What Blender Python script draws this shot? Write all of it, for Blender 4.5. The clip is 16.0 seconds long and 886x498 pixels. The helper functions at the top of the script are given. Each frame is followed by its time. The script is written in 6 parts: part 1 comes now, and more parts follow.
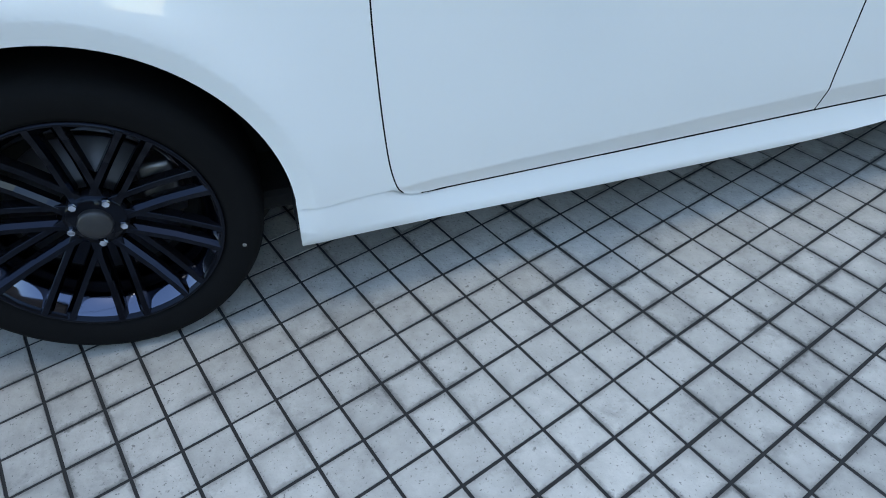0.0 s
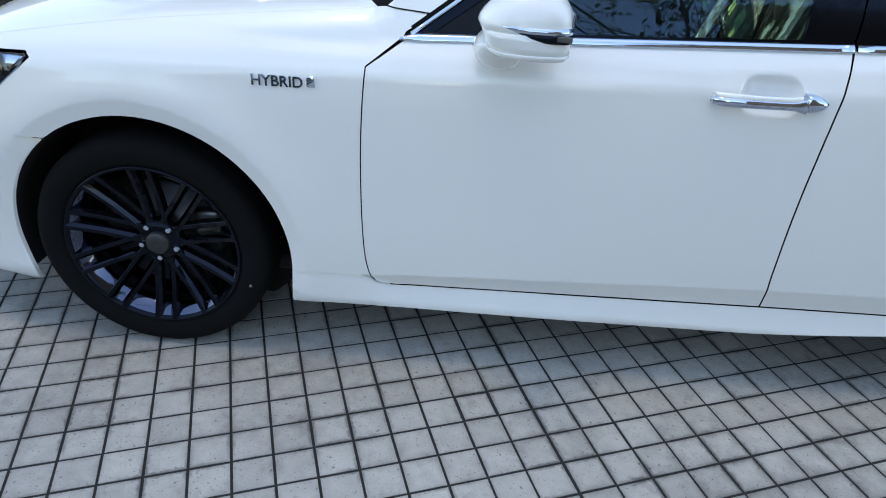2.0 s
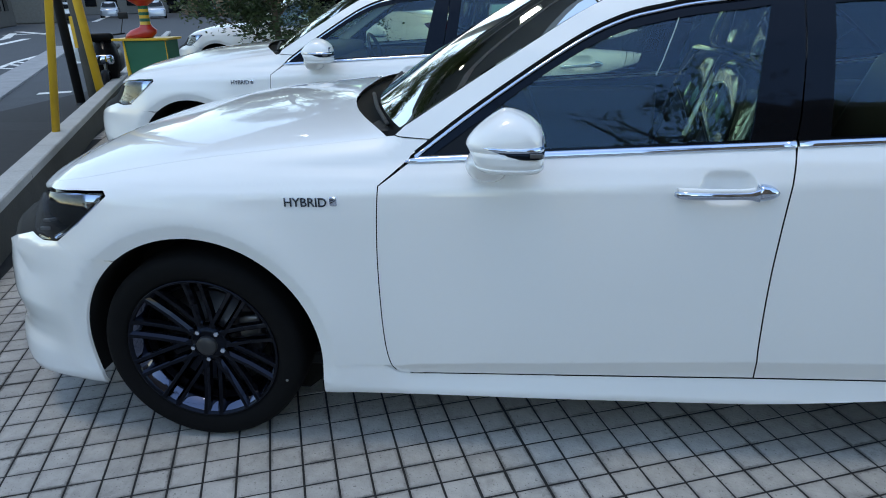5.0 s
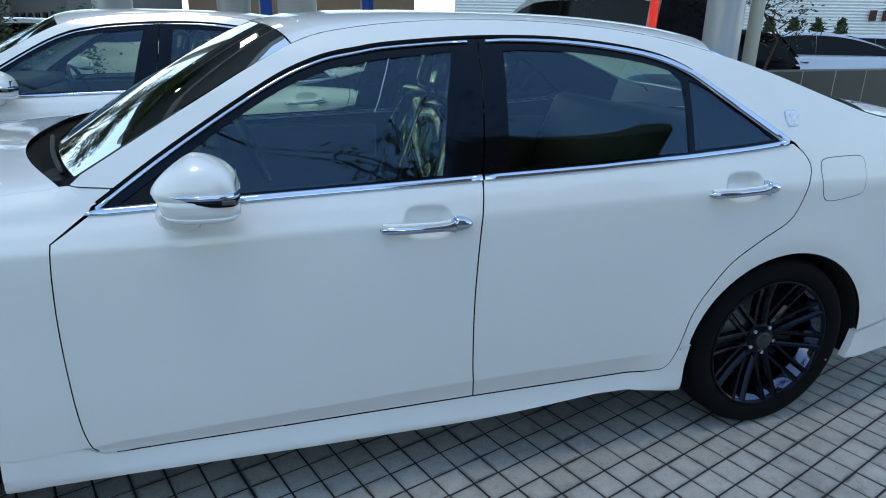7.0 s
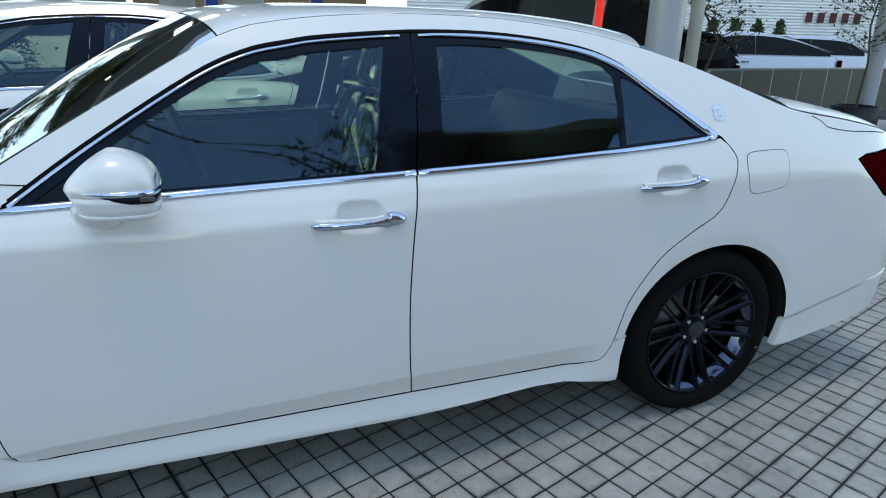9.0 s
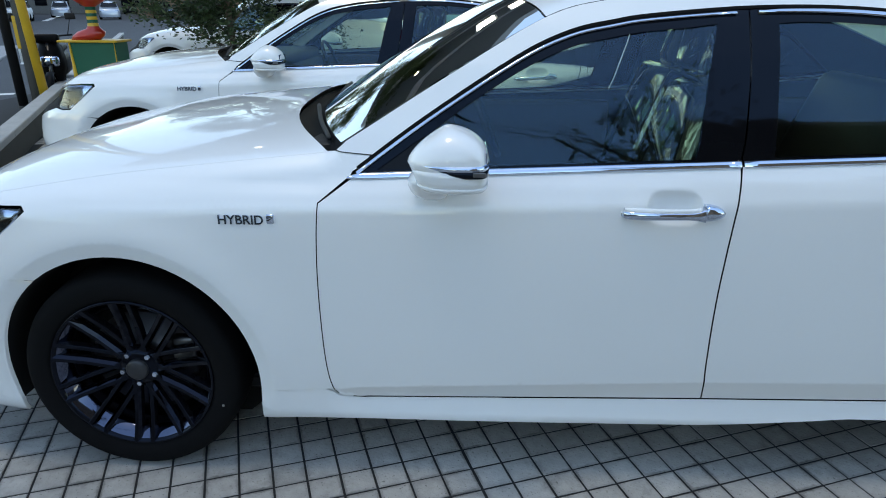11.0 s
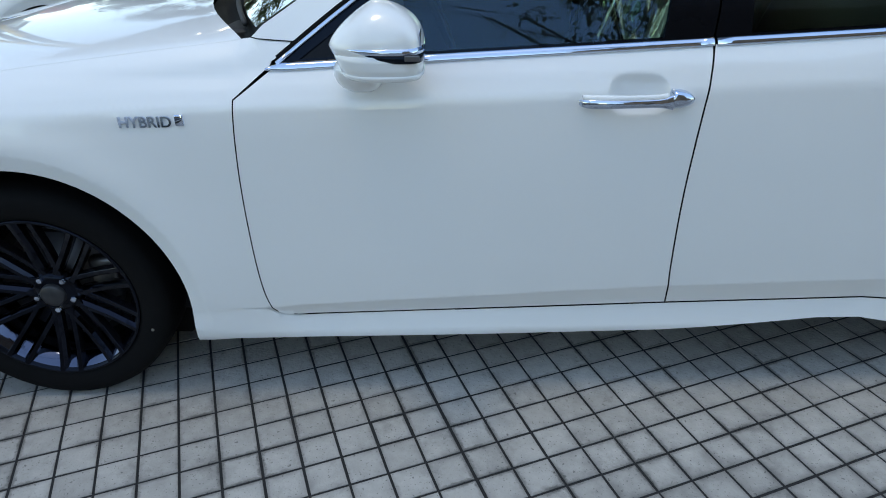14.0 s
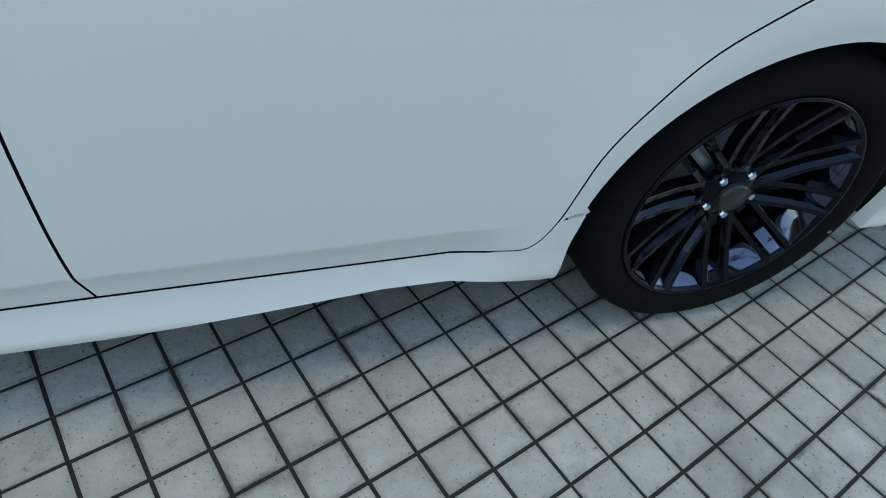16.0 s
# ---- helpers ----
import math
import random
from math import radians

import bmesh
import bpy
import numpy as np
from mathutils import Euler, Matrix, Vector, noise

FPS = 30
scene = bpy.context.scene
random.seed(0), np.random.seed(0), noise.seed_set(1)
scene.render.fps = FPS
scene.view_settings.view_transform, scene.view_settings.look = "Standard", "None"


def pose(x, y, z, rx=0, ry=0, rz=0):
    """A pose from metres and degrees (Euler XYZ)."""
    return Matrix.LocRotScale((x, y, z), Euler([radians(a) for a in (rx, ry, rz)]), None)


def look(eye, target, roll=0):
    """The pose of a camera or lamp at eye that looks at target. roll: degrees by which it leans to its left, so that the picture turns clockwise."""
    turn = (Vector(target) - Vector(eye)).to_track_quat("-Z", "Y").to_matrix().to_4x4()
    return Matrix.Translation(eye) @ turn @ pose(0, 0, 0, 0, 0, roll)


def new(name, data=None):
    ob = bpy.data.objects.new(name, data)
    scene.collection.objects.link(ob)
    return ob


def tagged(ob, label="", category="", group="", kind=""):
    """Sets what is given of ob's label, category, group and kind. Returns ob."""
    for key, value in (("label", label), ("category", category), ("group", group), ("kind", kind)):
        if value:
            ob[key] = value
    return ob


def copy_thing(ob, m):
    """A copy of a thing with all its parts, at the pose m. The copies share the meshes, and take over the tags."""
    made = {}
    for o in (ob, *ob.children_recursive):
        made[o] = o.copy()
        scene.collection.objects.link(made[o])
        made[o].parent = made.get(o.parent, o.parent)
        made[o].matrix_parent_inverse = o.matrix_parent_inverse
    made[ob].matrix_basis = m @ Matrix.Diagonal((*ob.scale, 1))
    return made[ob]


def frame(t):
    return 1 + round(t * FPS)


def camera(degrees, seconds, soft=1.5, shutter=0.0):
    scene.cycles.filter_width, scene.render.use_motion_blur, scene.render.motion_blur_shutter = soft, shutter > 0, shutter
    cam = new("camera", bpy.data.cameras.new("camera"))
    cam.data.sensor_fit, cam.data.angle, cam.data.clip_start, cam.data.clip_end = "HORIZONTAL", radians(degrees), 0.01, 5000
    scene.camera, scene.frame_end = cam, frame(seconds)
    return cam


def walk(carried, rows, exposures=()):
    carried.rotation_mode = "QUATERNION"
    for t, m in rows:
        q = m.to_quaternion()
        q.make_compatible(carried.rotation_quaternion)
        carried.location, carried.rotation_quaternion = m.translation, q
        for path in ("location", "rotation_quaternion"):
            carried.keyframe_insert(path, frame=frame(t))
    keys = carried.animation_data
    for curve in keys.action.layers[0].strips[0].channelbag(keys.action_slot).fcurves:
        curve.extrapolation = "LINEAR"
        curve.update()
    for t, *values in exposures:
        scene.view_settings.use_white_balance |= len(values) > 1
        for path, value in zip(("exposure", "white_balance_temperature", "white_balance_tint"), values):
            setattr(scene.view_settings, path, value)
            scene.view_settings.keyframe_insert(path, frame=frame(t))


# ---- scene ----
cam = camera(69.2, 16.0, 1.0)
PATH = [
    (0, (0.421, -2.005, 1.128), (0.807, -0.559, -0.198), -2.11),
    (0.5, (0.692, -2.070, 1.145), (1.018, -0.672, -0.248), -0.6),
    (1, (0.949, -2.183, 1.156), (1.173, -0.687, -0.152), 7.5),
    (1.5, (0.938, -2.311, 1.288), (0.952, -0.614, 0.230), -0.1),
    (2, (0.850, -2.387, 1.278), (0.816, -0.658, 0.272), 3.8),
    (2.5, (0.915, -2.347, 1.302), (0.825, -0.562, 0.404), 3.42),
    (3, (0.935, -2.400, 1.290), (0.796, -0.565, 0.485), 4.0),
    (3.2, (0.955, -2.435, 1.311), (0.824, -0.579, 0.558), 0.6),
    (5.3, (0.955, -2.612, 1.370), (0.778, -0.755, 0.643), -1.3),
    (5.5, (0.926, -2.623, 1.365), (0.796, -0.751, 0.664), -1.5),
    (6, (0.951, -2.598, 1.357), (1.116, -0.721, 0.687), 0.6),
    (6.5, (1.016, -2.591, 1.358), (1.399, -0.728, 0.739), 0.1),
    (7, (1.097, -2.556, 1.387), (1.642, -0.742, 0.744), 1.2),
    (7.5, (1.137, -2.552, 1.386), (1.781, -0.773, 0.734), 1.6),
    (8, (1.154, -2.550, 1.383), (1.846, -0.791, 0.730), 1.9),
    (8.2, (1.160, -2.552, 1.378), (1.893, -0.808, 0.730), 2.0),
    (10.3, (1.156, -2.595, 1.387), (1.407, -0.728, 0.715), 0.6),
    (10.5, (1.143, -2.575, 1.399), (1.292, -0.706, 0.703), 0.4),
    (11, (1.000, -2.517, 1.379), (0.939, -0.652, 0.666), 0.2),
    (11.5, (0.962, -2.559, 1.379), (0.760, -0.706, 0.666), 0.2),
    (12, (0.948, -2.584, 1.376), (0.791, -0.722, 0.665), -0.2),
    (12.5, (0.960, -2.579, 1.368), (0.913, -0.710, 0.656), -1.0),
    (13, (1.011, -2.562, 1.368), (0.921, -0.703, 0.634), -1.9),
    (13.5, (0.974, -2.490, 1.351), (0.949, -0.684, 0.491), -3.1),
    (14, (1.079, -2.360, 1.295), (1.097, -0.611, 0.325), -0.7),
    (14.5, (1.224, -2.216, 1.113), (1.263, -0.542, 0.019), 2.92),
    (15, (1.341, -1.984, 1.093), (1.605, -0.417, -0.122), 7.0),
    (15.5, (1.610, -1.796, 1.082), (2.122, -0.375, -0.229), 10.69),
    (16, (1.945, -1.580, 1.074), (2.507, -0.278, -0.337), 10.25),
]
walk(cam, [(t, look(eye, target, roll)) for t, eye, target, roll in PATH],
     exposures=[(0, 2.03, 7700, 3), (1, 1.92, 8300, 6), (2, 1.82, 8200, 7), (3.2, 1.62, 7800, 6), (5.5, 1.56, 7800, 4), (6.5, 1.38, 7700, 1), (7, 1.37, 7450, 1), (8, 1.45, 8300, 3), (10.5, 1.55, 7900, 3), (12.7, 1.61, 7900, 4), (14, 1.53, 8100, 4), (15.2, 1.48, 7750, 2), (16, 1.65, 8600, -1)])


# ---- world and light ----
SUN_EL, SUN_AZ = 80.0, 255.0
world = bpy.data.worlds.new("sky")
scene.world = world
world.use_nodes = True
wn = world.node_tree.nodes
sky = wn.new("ShaderNodeTexSky")
sky.sky_type = "NISHITA"
sky.sun_disc = False
sky.sun_elevation = radians(SUN_EL)
sky.sun_rotation = radians(SUN_AZ - 90)
sky.dust_density = 0.1
sky.ozone_density = 1.2
wn["Background"].inputs[1].default_value = 0.13
world.node_tree.links.new(sky.outputs[0], wn["Background"].inputs[0])
sun = new("sun", bpy.data.lights.new("sun", "SUN"))
sun.data.energy = 0.22
sun.data.angle = radians(13)
sun.data.color = (1.0, 0.90, 0.74)
_a, _e = radians(SUN_AZ), radians(SUN_EL)
sun.matrix_world = look((math.sin(_a) * math.cos(_e) * 30, math.cos(_a) * math.cos(_e) * 30, math.sin(_e) * 30), (0, 0, 0))


# ---- materials ----
def material(name, color, rough=0.5, metal=0.0, coat=0.0, vary=0.0, scale=8.0, fine=0.0, fine_scale=120.0,
             bump=0.0, tint=None, piece=0.0, coat_rough=0.03, spec=0.5):
    """A Principled material with broad variation, fine grain, bump and a shift from piece to piece."""
    m = bpy.data.materials.new(name)
    m.use_nodes = True
    nt = m.node_tree
    n, l = nt.nodes, nt.links
    b = n["Principled BSDF"]
    b.inputs["Base Color"].default_value = (*color, 1)
    b.inputs["Roughness"].default_value = rough
    b.inputs["Metallic"].default_value = metal
    b.inputs["Coat Weight"].default_value = coat
    b.inputs["Coat Roughness"].default_value = coat_rough
    b.inputs["Specular IOR Level"].default_value = spec
    tc = n.new("ShaderNodeTexCoord")
    col = None
    if vary or fine or piece:
        rgb = n.new("ShaderNodeRGB")
        rgb.outputs[0].default_value = (*color, 1)
        col = rgb.outputs[0]

        def mul(fac_socket, low, high):
            nonlocal col
            r = n.new("ShaderNodeMapRange")
            r.inputs[3].default_value, r.inputs[4].default_value = low, high
            l.new(fac_socket, r.inputs[0])
            mx = n.new("ShaderNodeMix")
            mx.data_type, mx.blend_type = "RGBA", "MULTIPLY"
            mx.inputs[0].default_value = 1.0
            l.new(col, mx.inputs[6])
            l.new(r.outputs[0], mx.inputs[7])
            col = mx.outputs[2]
        if vary:
            t = n.new("ShaderNodeTexNoise")
            t.inputs["Scale"].default_value = scale
            t.inputs["Detail"].default_value = 5
            l.new(tc.outputs["Object"], t.inputs[0])
            mul(t.outputs[0], 1 - vary, 1 + vary)
        if fine:
            t = n.new("ShaderNodeTexNoise")
            t.inputs["Scale"].default_value = fine_scale
            t.inputs["Detail"].default_value = 3
            l.new(tc.outputs["Object"], t.inputs[0])
            mul(t.outputs[0], 1 - fine, 1 + fine)
        if piece:
            o = n.new("ShaderNodeObjectInfo")
            mul(o.outputs["Random"], 1 - piece, 1 + piece)
            g = n.new("ShaderNodeNewGeometry")
            mul(g.outputs["Random Per Island"], 1 - piece, 1 + piece)
        l.new(col, b.inputs["Base Color"])
    if bump:
        t = n.new("ShaderNodeTexNoise")
        t.inputs["Scale"].default_value = fine_scale
        t.inputs["Detail"].default_value = 4
        l.new(tc.outputs["Object"], t.inputs[0])
        bp = n.new("ShaderNodeBump")
        bp.inputs["Strength"].default_value = bump
        bp.inputs["Distance"].default_value = 0.004
        l.new(t.outputs[0], bp.inputs["Height"])
        l.new(bp.outputs[0], b.inputs["Normal"])
    return m


def glass_material(name, tint, gloss=(1.0, 1.0, 1.0), ior=1.36):
    """A thin tinted pane: clear straight through, with a mirror layer by Fresnel."""
    m = bpy.data.materials.new(name)
    m.use_nodes = True
    n, l = m.node_tree.nodes, m.node_tree.links
    n.remove(n["Principled BSDF"])
    tr, gl, mx, fr = (n.new("ShaderNode" + k) for k in ("BsdfTransparent", "BsdfGlossy", "MixShader", "Fresnel"))
    tr.inputs[0].default_value = (*tint, 1)
    gl.inputs[0].default_value = (*gloss, 1)
    gl.inputs["Roughness"].default_value = 0.0
    fr.inputs[0].default_value = ior
    l.new(fr.outputs[0], mx.inputs[0])
    l.new(tr.outputs[0], mx.inputs[1])
    l.new(gl.outputs[0], mx.inputs[2])
    l.new(mx.outputs[0], n["Material Output"].inputs[0])
    return m


def glow(name, color, strength):
    m = bpy.data.materials.new(name)
    m.use_nodes = True
    b = m.node_tree.nodes["Principled BSDF"]
    b.inputs["Base Color"].default_value = (*color, 1)
    b.inputs["Emission Color"].default_value = (*color, 1)
    b.inputs["Emission Strength"].default_value = strength
    return m


PAINT = material("white_pearl_paint", (0.82, 0.82, 0.81), 0.36, 0, 1.0, vary=0.012, scale=2.5, coat_rough=0.02, spec=1.0)
COWL_BLACK = material("satin_black_plastic", (0.0035, 0.0035, 0.004), 0.6, vary=0.2, scale=30, fine=0.15, fine_scale=400, spec=0.08)
# black for the window rubber and for shade painted into the panel gaps
SEAL_AND_GAP = material("black_seal_and_gap_shade", (0.006, 0.006, 0.006), 0.85, vary=0.2, scale=30, spec=0.1)
DARK_RED = material("dark_red_sign", (0.07, 0.008, 0.008), 0.6, vary=0.15, scale=5)
BLACK_TRIM = material("black_plastic", (0.012, 0.012, 0.013), 0.55, vary=0.2, scale=30, fine=0.15, fine_scale=400)
GLOSS_BLACK = material("gloss_black", (0.004, 0.004, 0.005), 0.06, 0, 0.0, vary=0.1, spec=0.22)
# trim reflections are tinted blue to stand in for the sky
GLOSS_BLACK.node_tree.nodes["Principled BSDF"].inputs["Specular Tint"].default_value = (0.45, 0.68, 1.0, 1)
DARK = material("dark_inside", (0.004, 0.004, 0.004), 0.9, vary=0.2)
# chrome with the blue of the reflected sky mixed into its colour
CHROME = material("chrome", (0.58, 0.65, 0.77), 0.05, 1.0, vary=0.03, scale=14)
RUBBER = material("tyre_rubber", (0.0055, 0.0055, 0.006), 0.85, spec=0.10, vary=0.18, scale=20, fine=0.2, fine_scale=500, bump=0.15)
RIM_BLACK = material("black_lacquered_alloy", (0.006, 0.006, 0.008), 0.08, 0.0, 0.04, vary=0.1, coat_rough=0.015, spec=0.16)
# blue of the mirrored sky is put into the rim's tint and metals
RIM_BLACK.node_tree.nodes["Principled BSDF"].inputs["Specular Tint"].default_value = (0.4, 0.6, 1.0, 1)
RIM_BEVEL = material("polished_black_bevel", (0.017, 0.020, 0.030), 0.06, 1.0, vary=0.1, scale=12)
RIM_METAL = material("black_chromed_rim", (0.085, 0.10, 0.15), 0.08, 1.0, vary=0.1, scale=12)
CAP_GREY = material("satin_grey_cap", (0.035, 0.036, 0.040), 0.35, 0.3, vary=0.3, scale=60)
STEEL = material("machined_steel", (0.16, 0.16, 0.165), 0.42, 1.0, vary=0.15, scale=40)
# blue of the mirrored sky, put into the panes' reflection colour
SKY_BLUE_GLOSS = (0.40, 0.66, 0.96)
GLASS = glass_material("tinted_glass", (0.86, 0.97, 0.80), SKY_BLUE_GLOSS, 1.74)
PRIVACY = glass_material("privacy_glass", (0.80, 0.95, 0.80), SKY_BLUE_GLOSS, 1.74)
SCREEN_GLASS = glass_material("windscreen_glass", (0.58, 0.72, 0.66), (1, 1, 1), 1.5)
LENS = glass_material("clear_lens", (0.85, 0.87, 0.9), (1, 1, 1), 1.6)
TAIL_RED = material("red_lens", (0.050, 0.001, 0.002), 0.45, 0, 0.0, vary=0.35, scale=40, spec=0.0)
LEATHER = material("black_leather", (0.008, 0.0075, 0.007), 0.55, vary=0.2, scale=20, fine=0.15, fine_scale=300, bump=0.2)
TRIM_TAN = material("brown_door_trim", (0.030, 0.021, 0.014), 0.6, vary=0.15, scale=6, fine=0.1, fine_scale=200)
GROUT = material("dark_joint", (0.016, 0.016, 0.017), 0.9, vary=0.3, scale=12, fine=0.2)
ASPHALT = material("asphalt", (0.048, 0.054, 0.063), 0.85, vary=0.2, scale=1.5, fine=0.35, fine_scale=150, bump=0.6)
CONCRETE = material("concrete", (0.40, 0.40, 0.39), 0.85, vary=0.22, scale=3, fine=0.18, fine_scale=60, bump=0.5)
DARK_WALL = material("dark_render", (0.06, 0.056, 0.052), 0.8, vary=0.3, scale=0.8, fine=0.2, fine_scale=20)
KERB = material("kerb_concrete", (0.27, 0.275, 0.285), 0.85, vary=0.25, scale=3, fine=0.2, fine_scale=60, bump=0.4)
# wall face: dirt, with the shade on it also put into the colour
WALL_DARK = material("stained_shaded_wall_concrete", (0.062, 0.062, 0.058), 0.9, vary=0.3, scale=3, fine=0.2, fine_scale=50, bump=0.4)
PAPER = material("pale_green_paper", (0.42, 0.60, 0.55), 0.8, vary=0.06, scale=9)
ROAD_WHITE = material("road_paint", (0.72, 0.72, 0.70), 0.7, vary=0.2, scale=6, fine=0.2)
ROAD_BLUE = material("blue_road_paint", (0.05, 0.20, 0.45), 0.75, vary=0.2, scale=3, fine=0.2)
YELLOW = material("yellow_paint", (0.72, 0.42, 0.03), 0.4, vary=0.12, scale=9, fine=0.08)
GREY_METAL = material("grey_painted_column", (0.45, 0.47, 0.50), 0.35, 0, 0.3, vary=0.06, scale=3)
POLE_GREY = material("weathered_concrete_pole", (0.16, 0.155, 0.145), 0.85, vary=0.25, scale=6, fine=0.2)
CANOPY = material("canopy_soffit", (0.13, 0.145, 0.15), 0.6, vary=0.06, scale=1)
LEAF = material("leaf_green", (0.045, 0.075, 0.025), 0.55, vary=0.3, scale=3, piece=0.3)
BARK = material("bark", (0.10, 0.075, 0.055), 0.9, vary=0.3, scale=20, bump=0.6)
WALL_WHITE = material("white_corrugated_wall", (0.74, 0.75, 0.75), 0.5, vary=0.05, scale=1)
POST_GREY = material("grey_fence_post", (0.30, 0.30, 0.285), 0.6, vary=0.15, scale=5)
FENCE_GREY = material("grey_fence_panel", (0.052, 0.052, 0.048), 0.6, vary=0.12, scale=4)
SILVER = material("silver_car_paint", (0.52, 0.57, 0.65), 0.3, 0.35, 1.0, vary=0.04, coat_rough=0.02)
CAR_BLACK = material("black_car_paint", (0.006, 0.006, 0.007), 0.4, 0, 0.0, vary=0.1, spec=0.12)
GREEN = material("green_paint", (0.004, 0.115, 0.06), 0.5, vary=0.1, scale=5)
RED = material("red_paint", (0.55, 0.03, 0.015), 0.3, 0, 0.5, vary=0.08, scale=8)
BLUE = material("blue_cloth", (0.02, 0.10, 0.5), 0.7, vary=0.15)
DARK_GLASS = material("dark_window_glass", (0.004, 0.005, 0.007), 0.05, 0, 0.0, vary=0.1, spec=0.16)
BROWN_WALL = material("brown_render_wall", (0.24, 0.15, 0.09), 0.8, vary=0.12, scale=2, fine=0.1)
BEIGE = material("beige_painted_pole", (0.58, 0.55, 0.46), 0.55, vary=0.08, scale=4)
FASCIA = material("brown_painted_board", (0.30, 0.17, 0.10), 0.6, vary=0.12, scale=2, fine=0.1)
LIT_RED = glow("lit_tail_lamp", (0.75, 0.03, 0.02), 0.25)
PANEL_GLOW = glow("panel_glow", (0.95, 1.0, 1.0), 2.2)
LAMP = glow("downlight_glow", (1.0, 0.95, 0.86), 14.0)


def crinkled(name):
    """Clear wrinkled film: see-through with broken highlights."""
    m = glass_material(name, (0.90, 0.90, 0.86), (1.0, 0.95, 0.80), 1.9)
    n, l = m.node_tree.nodes, m.node_tree.links
    tc, mp, t, bp = (n.new("ShaderNode" + k) for k in ("TexCoord", "Mapping", "TexNoise", "Bump"))
    mp.inputs["Scale"].default_value = (34, 34, 9)
    mp.inputs["Rotation"].default_value = (0, 0.4, 0)
    t.inputs["Scale"].default_value = 1.0
    t.inputs["Detail"].default_value = 4
    bp.inputs["Strength"].default_value = 1.0
    bp.inputs["Distance"].default_value = 0.06
    l.new(tc.outputs["Object"], mp.inputs[0])
    l.new(mp.outputs[0], t.inputs[0])
    l.new(t.outputs[0], bp.inputs["Height"])
    for k in n:
        if k.bl_idname in ("ShaderNodeBsdfGlossy", "ShaderNodeFresnel"):
            l.new(bp.outputs[0], k.inputs["Normal"])
    return m


VINYL = crinkled("wrinkled_clear_film")


def paving(name):
    """Pale stone tile: mottled, pitted with small dark specks, soiled in broad patches."""
    m = material(name, (0.31, 0.31, 0.30), 0.62, bump=0.45, fine_scale=90)
    nt = m.node_tree
    n, l = nt.nodes, nt.links
    b = n["Principled BSDF"]
    g, o, tc = n.new("ShaderNodeNewGeometry"), n.new("ShaderNodeObjectInfo"), n.new("ShaderNodeTexCoord")

    def tex(scale, detail, low, high, a, z, rough=0.5):
        t, r = n.new("ShaderNodeTexNoise"), n.new("ShaderNodeMapRange")
        t.inputs["Scale"].default_value, t.inputs["Detail"].default_value = scale, detail
        t.inputs["Roughness"].default_value = rough
        l.new(g.outputs["Position"], t.inputs[0])
        for k, val in zip((1, 2, 3, 4), (low, high, a, z)):
            r.inputs[k].default_value = val
        l.new(t.outputs[0], r.inputs[0])
        return r.outputs[0]

    def times(a, c):
        q = n.new("ShaderNodeMath")
        q.operation = "MULTIPLY"
        l.new(a, q.inputs[0])
        l.new(c, q.inputs[1])
        return q.outputs[0]

    def rnd(sock, a, z):
        r = n.new("ShaderNodeMapRange")
        r.inputs[3].default_value, r.inputs[4].default_value = a, z
        l.new(sock, r.inputs[0])
        return r.outputs[0]
    f = times(tex(1.6, 4, 0.3, 0.7, 0.80, 1.16), tex(24, 5, 0.25, 0.75, 0.84, 1.14, 0.65))
    f = times(f, tex(170, 2, 0.655, 0.71, 1.0, 0.40))
    f = times(f, tex(75, 3, 0.66, 0.72, 1.0, 0.48))
    f = times(f, tex(9, 7, 0.56, 0.72, 1.0, 0.66, 0.7))
    f = times(f, tex(3.1, 3, 0.60, 0.75, 1.0, 0.8))
    f = times(f, times(rnd(o.outputs["Random"], 0.93, 1.07), rnd(g.outputs["Random Per Island"], 0.93, 1.07)))
    # grime creeping in from the edges of some tiles
    uv, sep = n.new("ShaderNodeUVMap"), n.new("ShaderNodeSeparateXYZ")
    l.new(uv.outputs[0], sep.inputs[0])

    def calc(op, a, c):
        q = n.new("ShaderNodeMath")
        q.operation = op
        for k, val in enumerate((a, c)):
            if isinstance(val, float):
                q.inputs[k].default_value = val
            else:
                l.new(val, q.inputs[k])
        return q.outputs[0]
    du = calc("MINIMUM", sep.outputs[0], calc("SUBTRACT", 1.0, sep.outputs[0]))
    dv = calc("MINIMUM", sep.outputs[1], calc("SUBTRACT", 1.0, sep.outputs[1]))
    edge = calc("SUBTRACT", calc("MINIMUM", du, dv), tex(60, 5, 0.35, 0.75, 0.0, 0.10, 0.7))
    r = n.new("ShaderNodeMapRange")
    for k, val in zip((1, 2, 3, 4), (-0.02, 0.055, 0.42, 1.0)):
        r.inputs[k].default_value = val
    l.new(edge, r.inputs[0])
    soil = tex(5.5, 4, 0.47, 0.64, 0.15, 1.0)
    f = times(f, calc("SUBTRACT", 1.0, calc("MULTIPLY", soil, calc("SUBTRACT", 1.0, r.outputs[0]))))
    # soft smudges round the rims, heaviest in one darker patch out on the paving
    far = n.new("ShaderNodeVectorMath")
    far.operation = "DISTANCE"
    l.new(g.outputs["Position"], far.inputs[0])
    far.inputs[1].default_value = (1.80, -1.85, 0)
    patch = n.new("ShaderNodeMapRange")
    for k, val in zip((1, 2, 3, 4), (0.30, 0.95, 1.0, 0.0)):
        patch.inputs[k].default_value = val
    l.new(calc("ADD", far.outputs["Value"], tex(4.0, 4, 0.3, 0.7, -0.18, 0.18)), patch.inputs[0])
    rim = n.new("ShaderNodeMapRange")
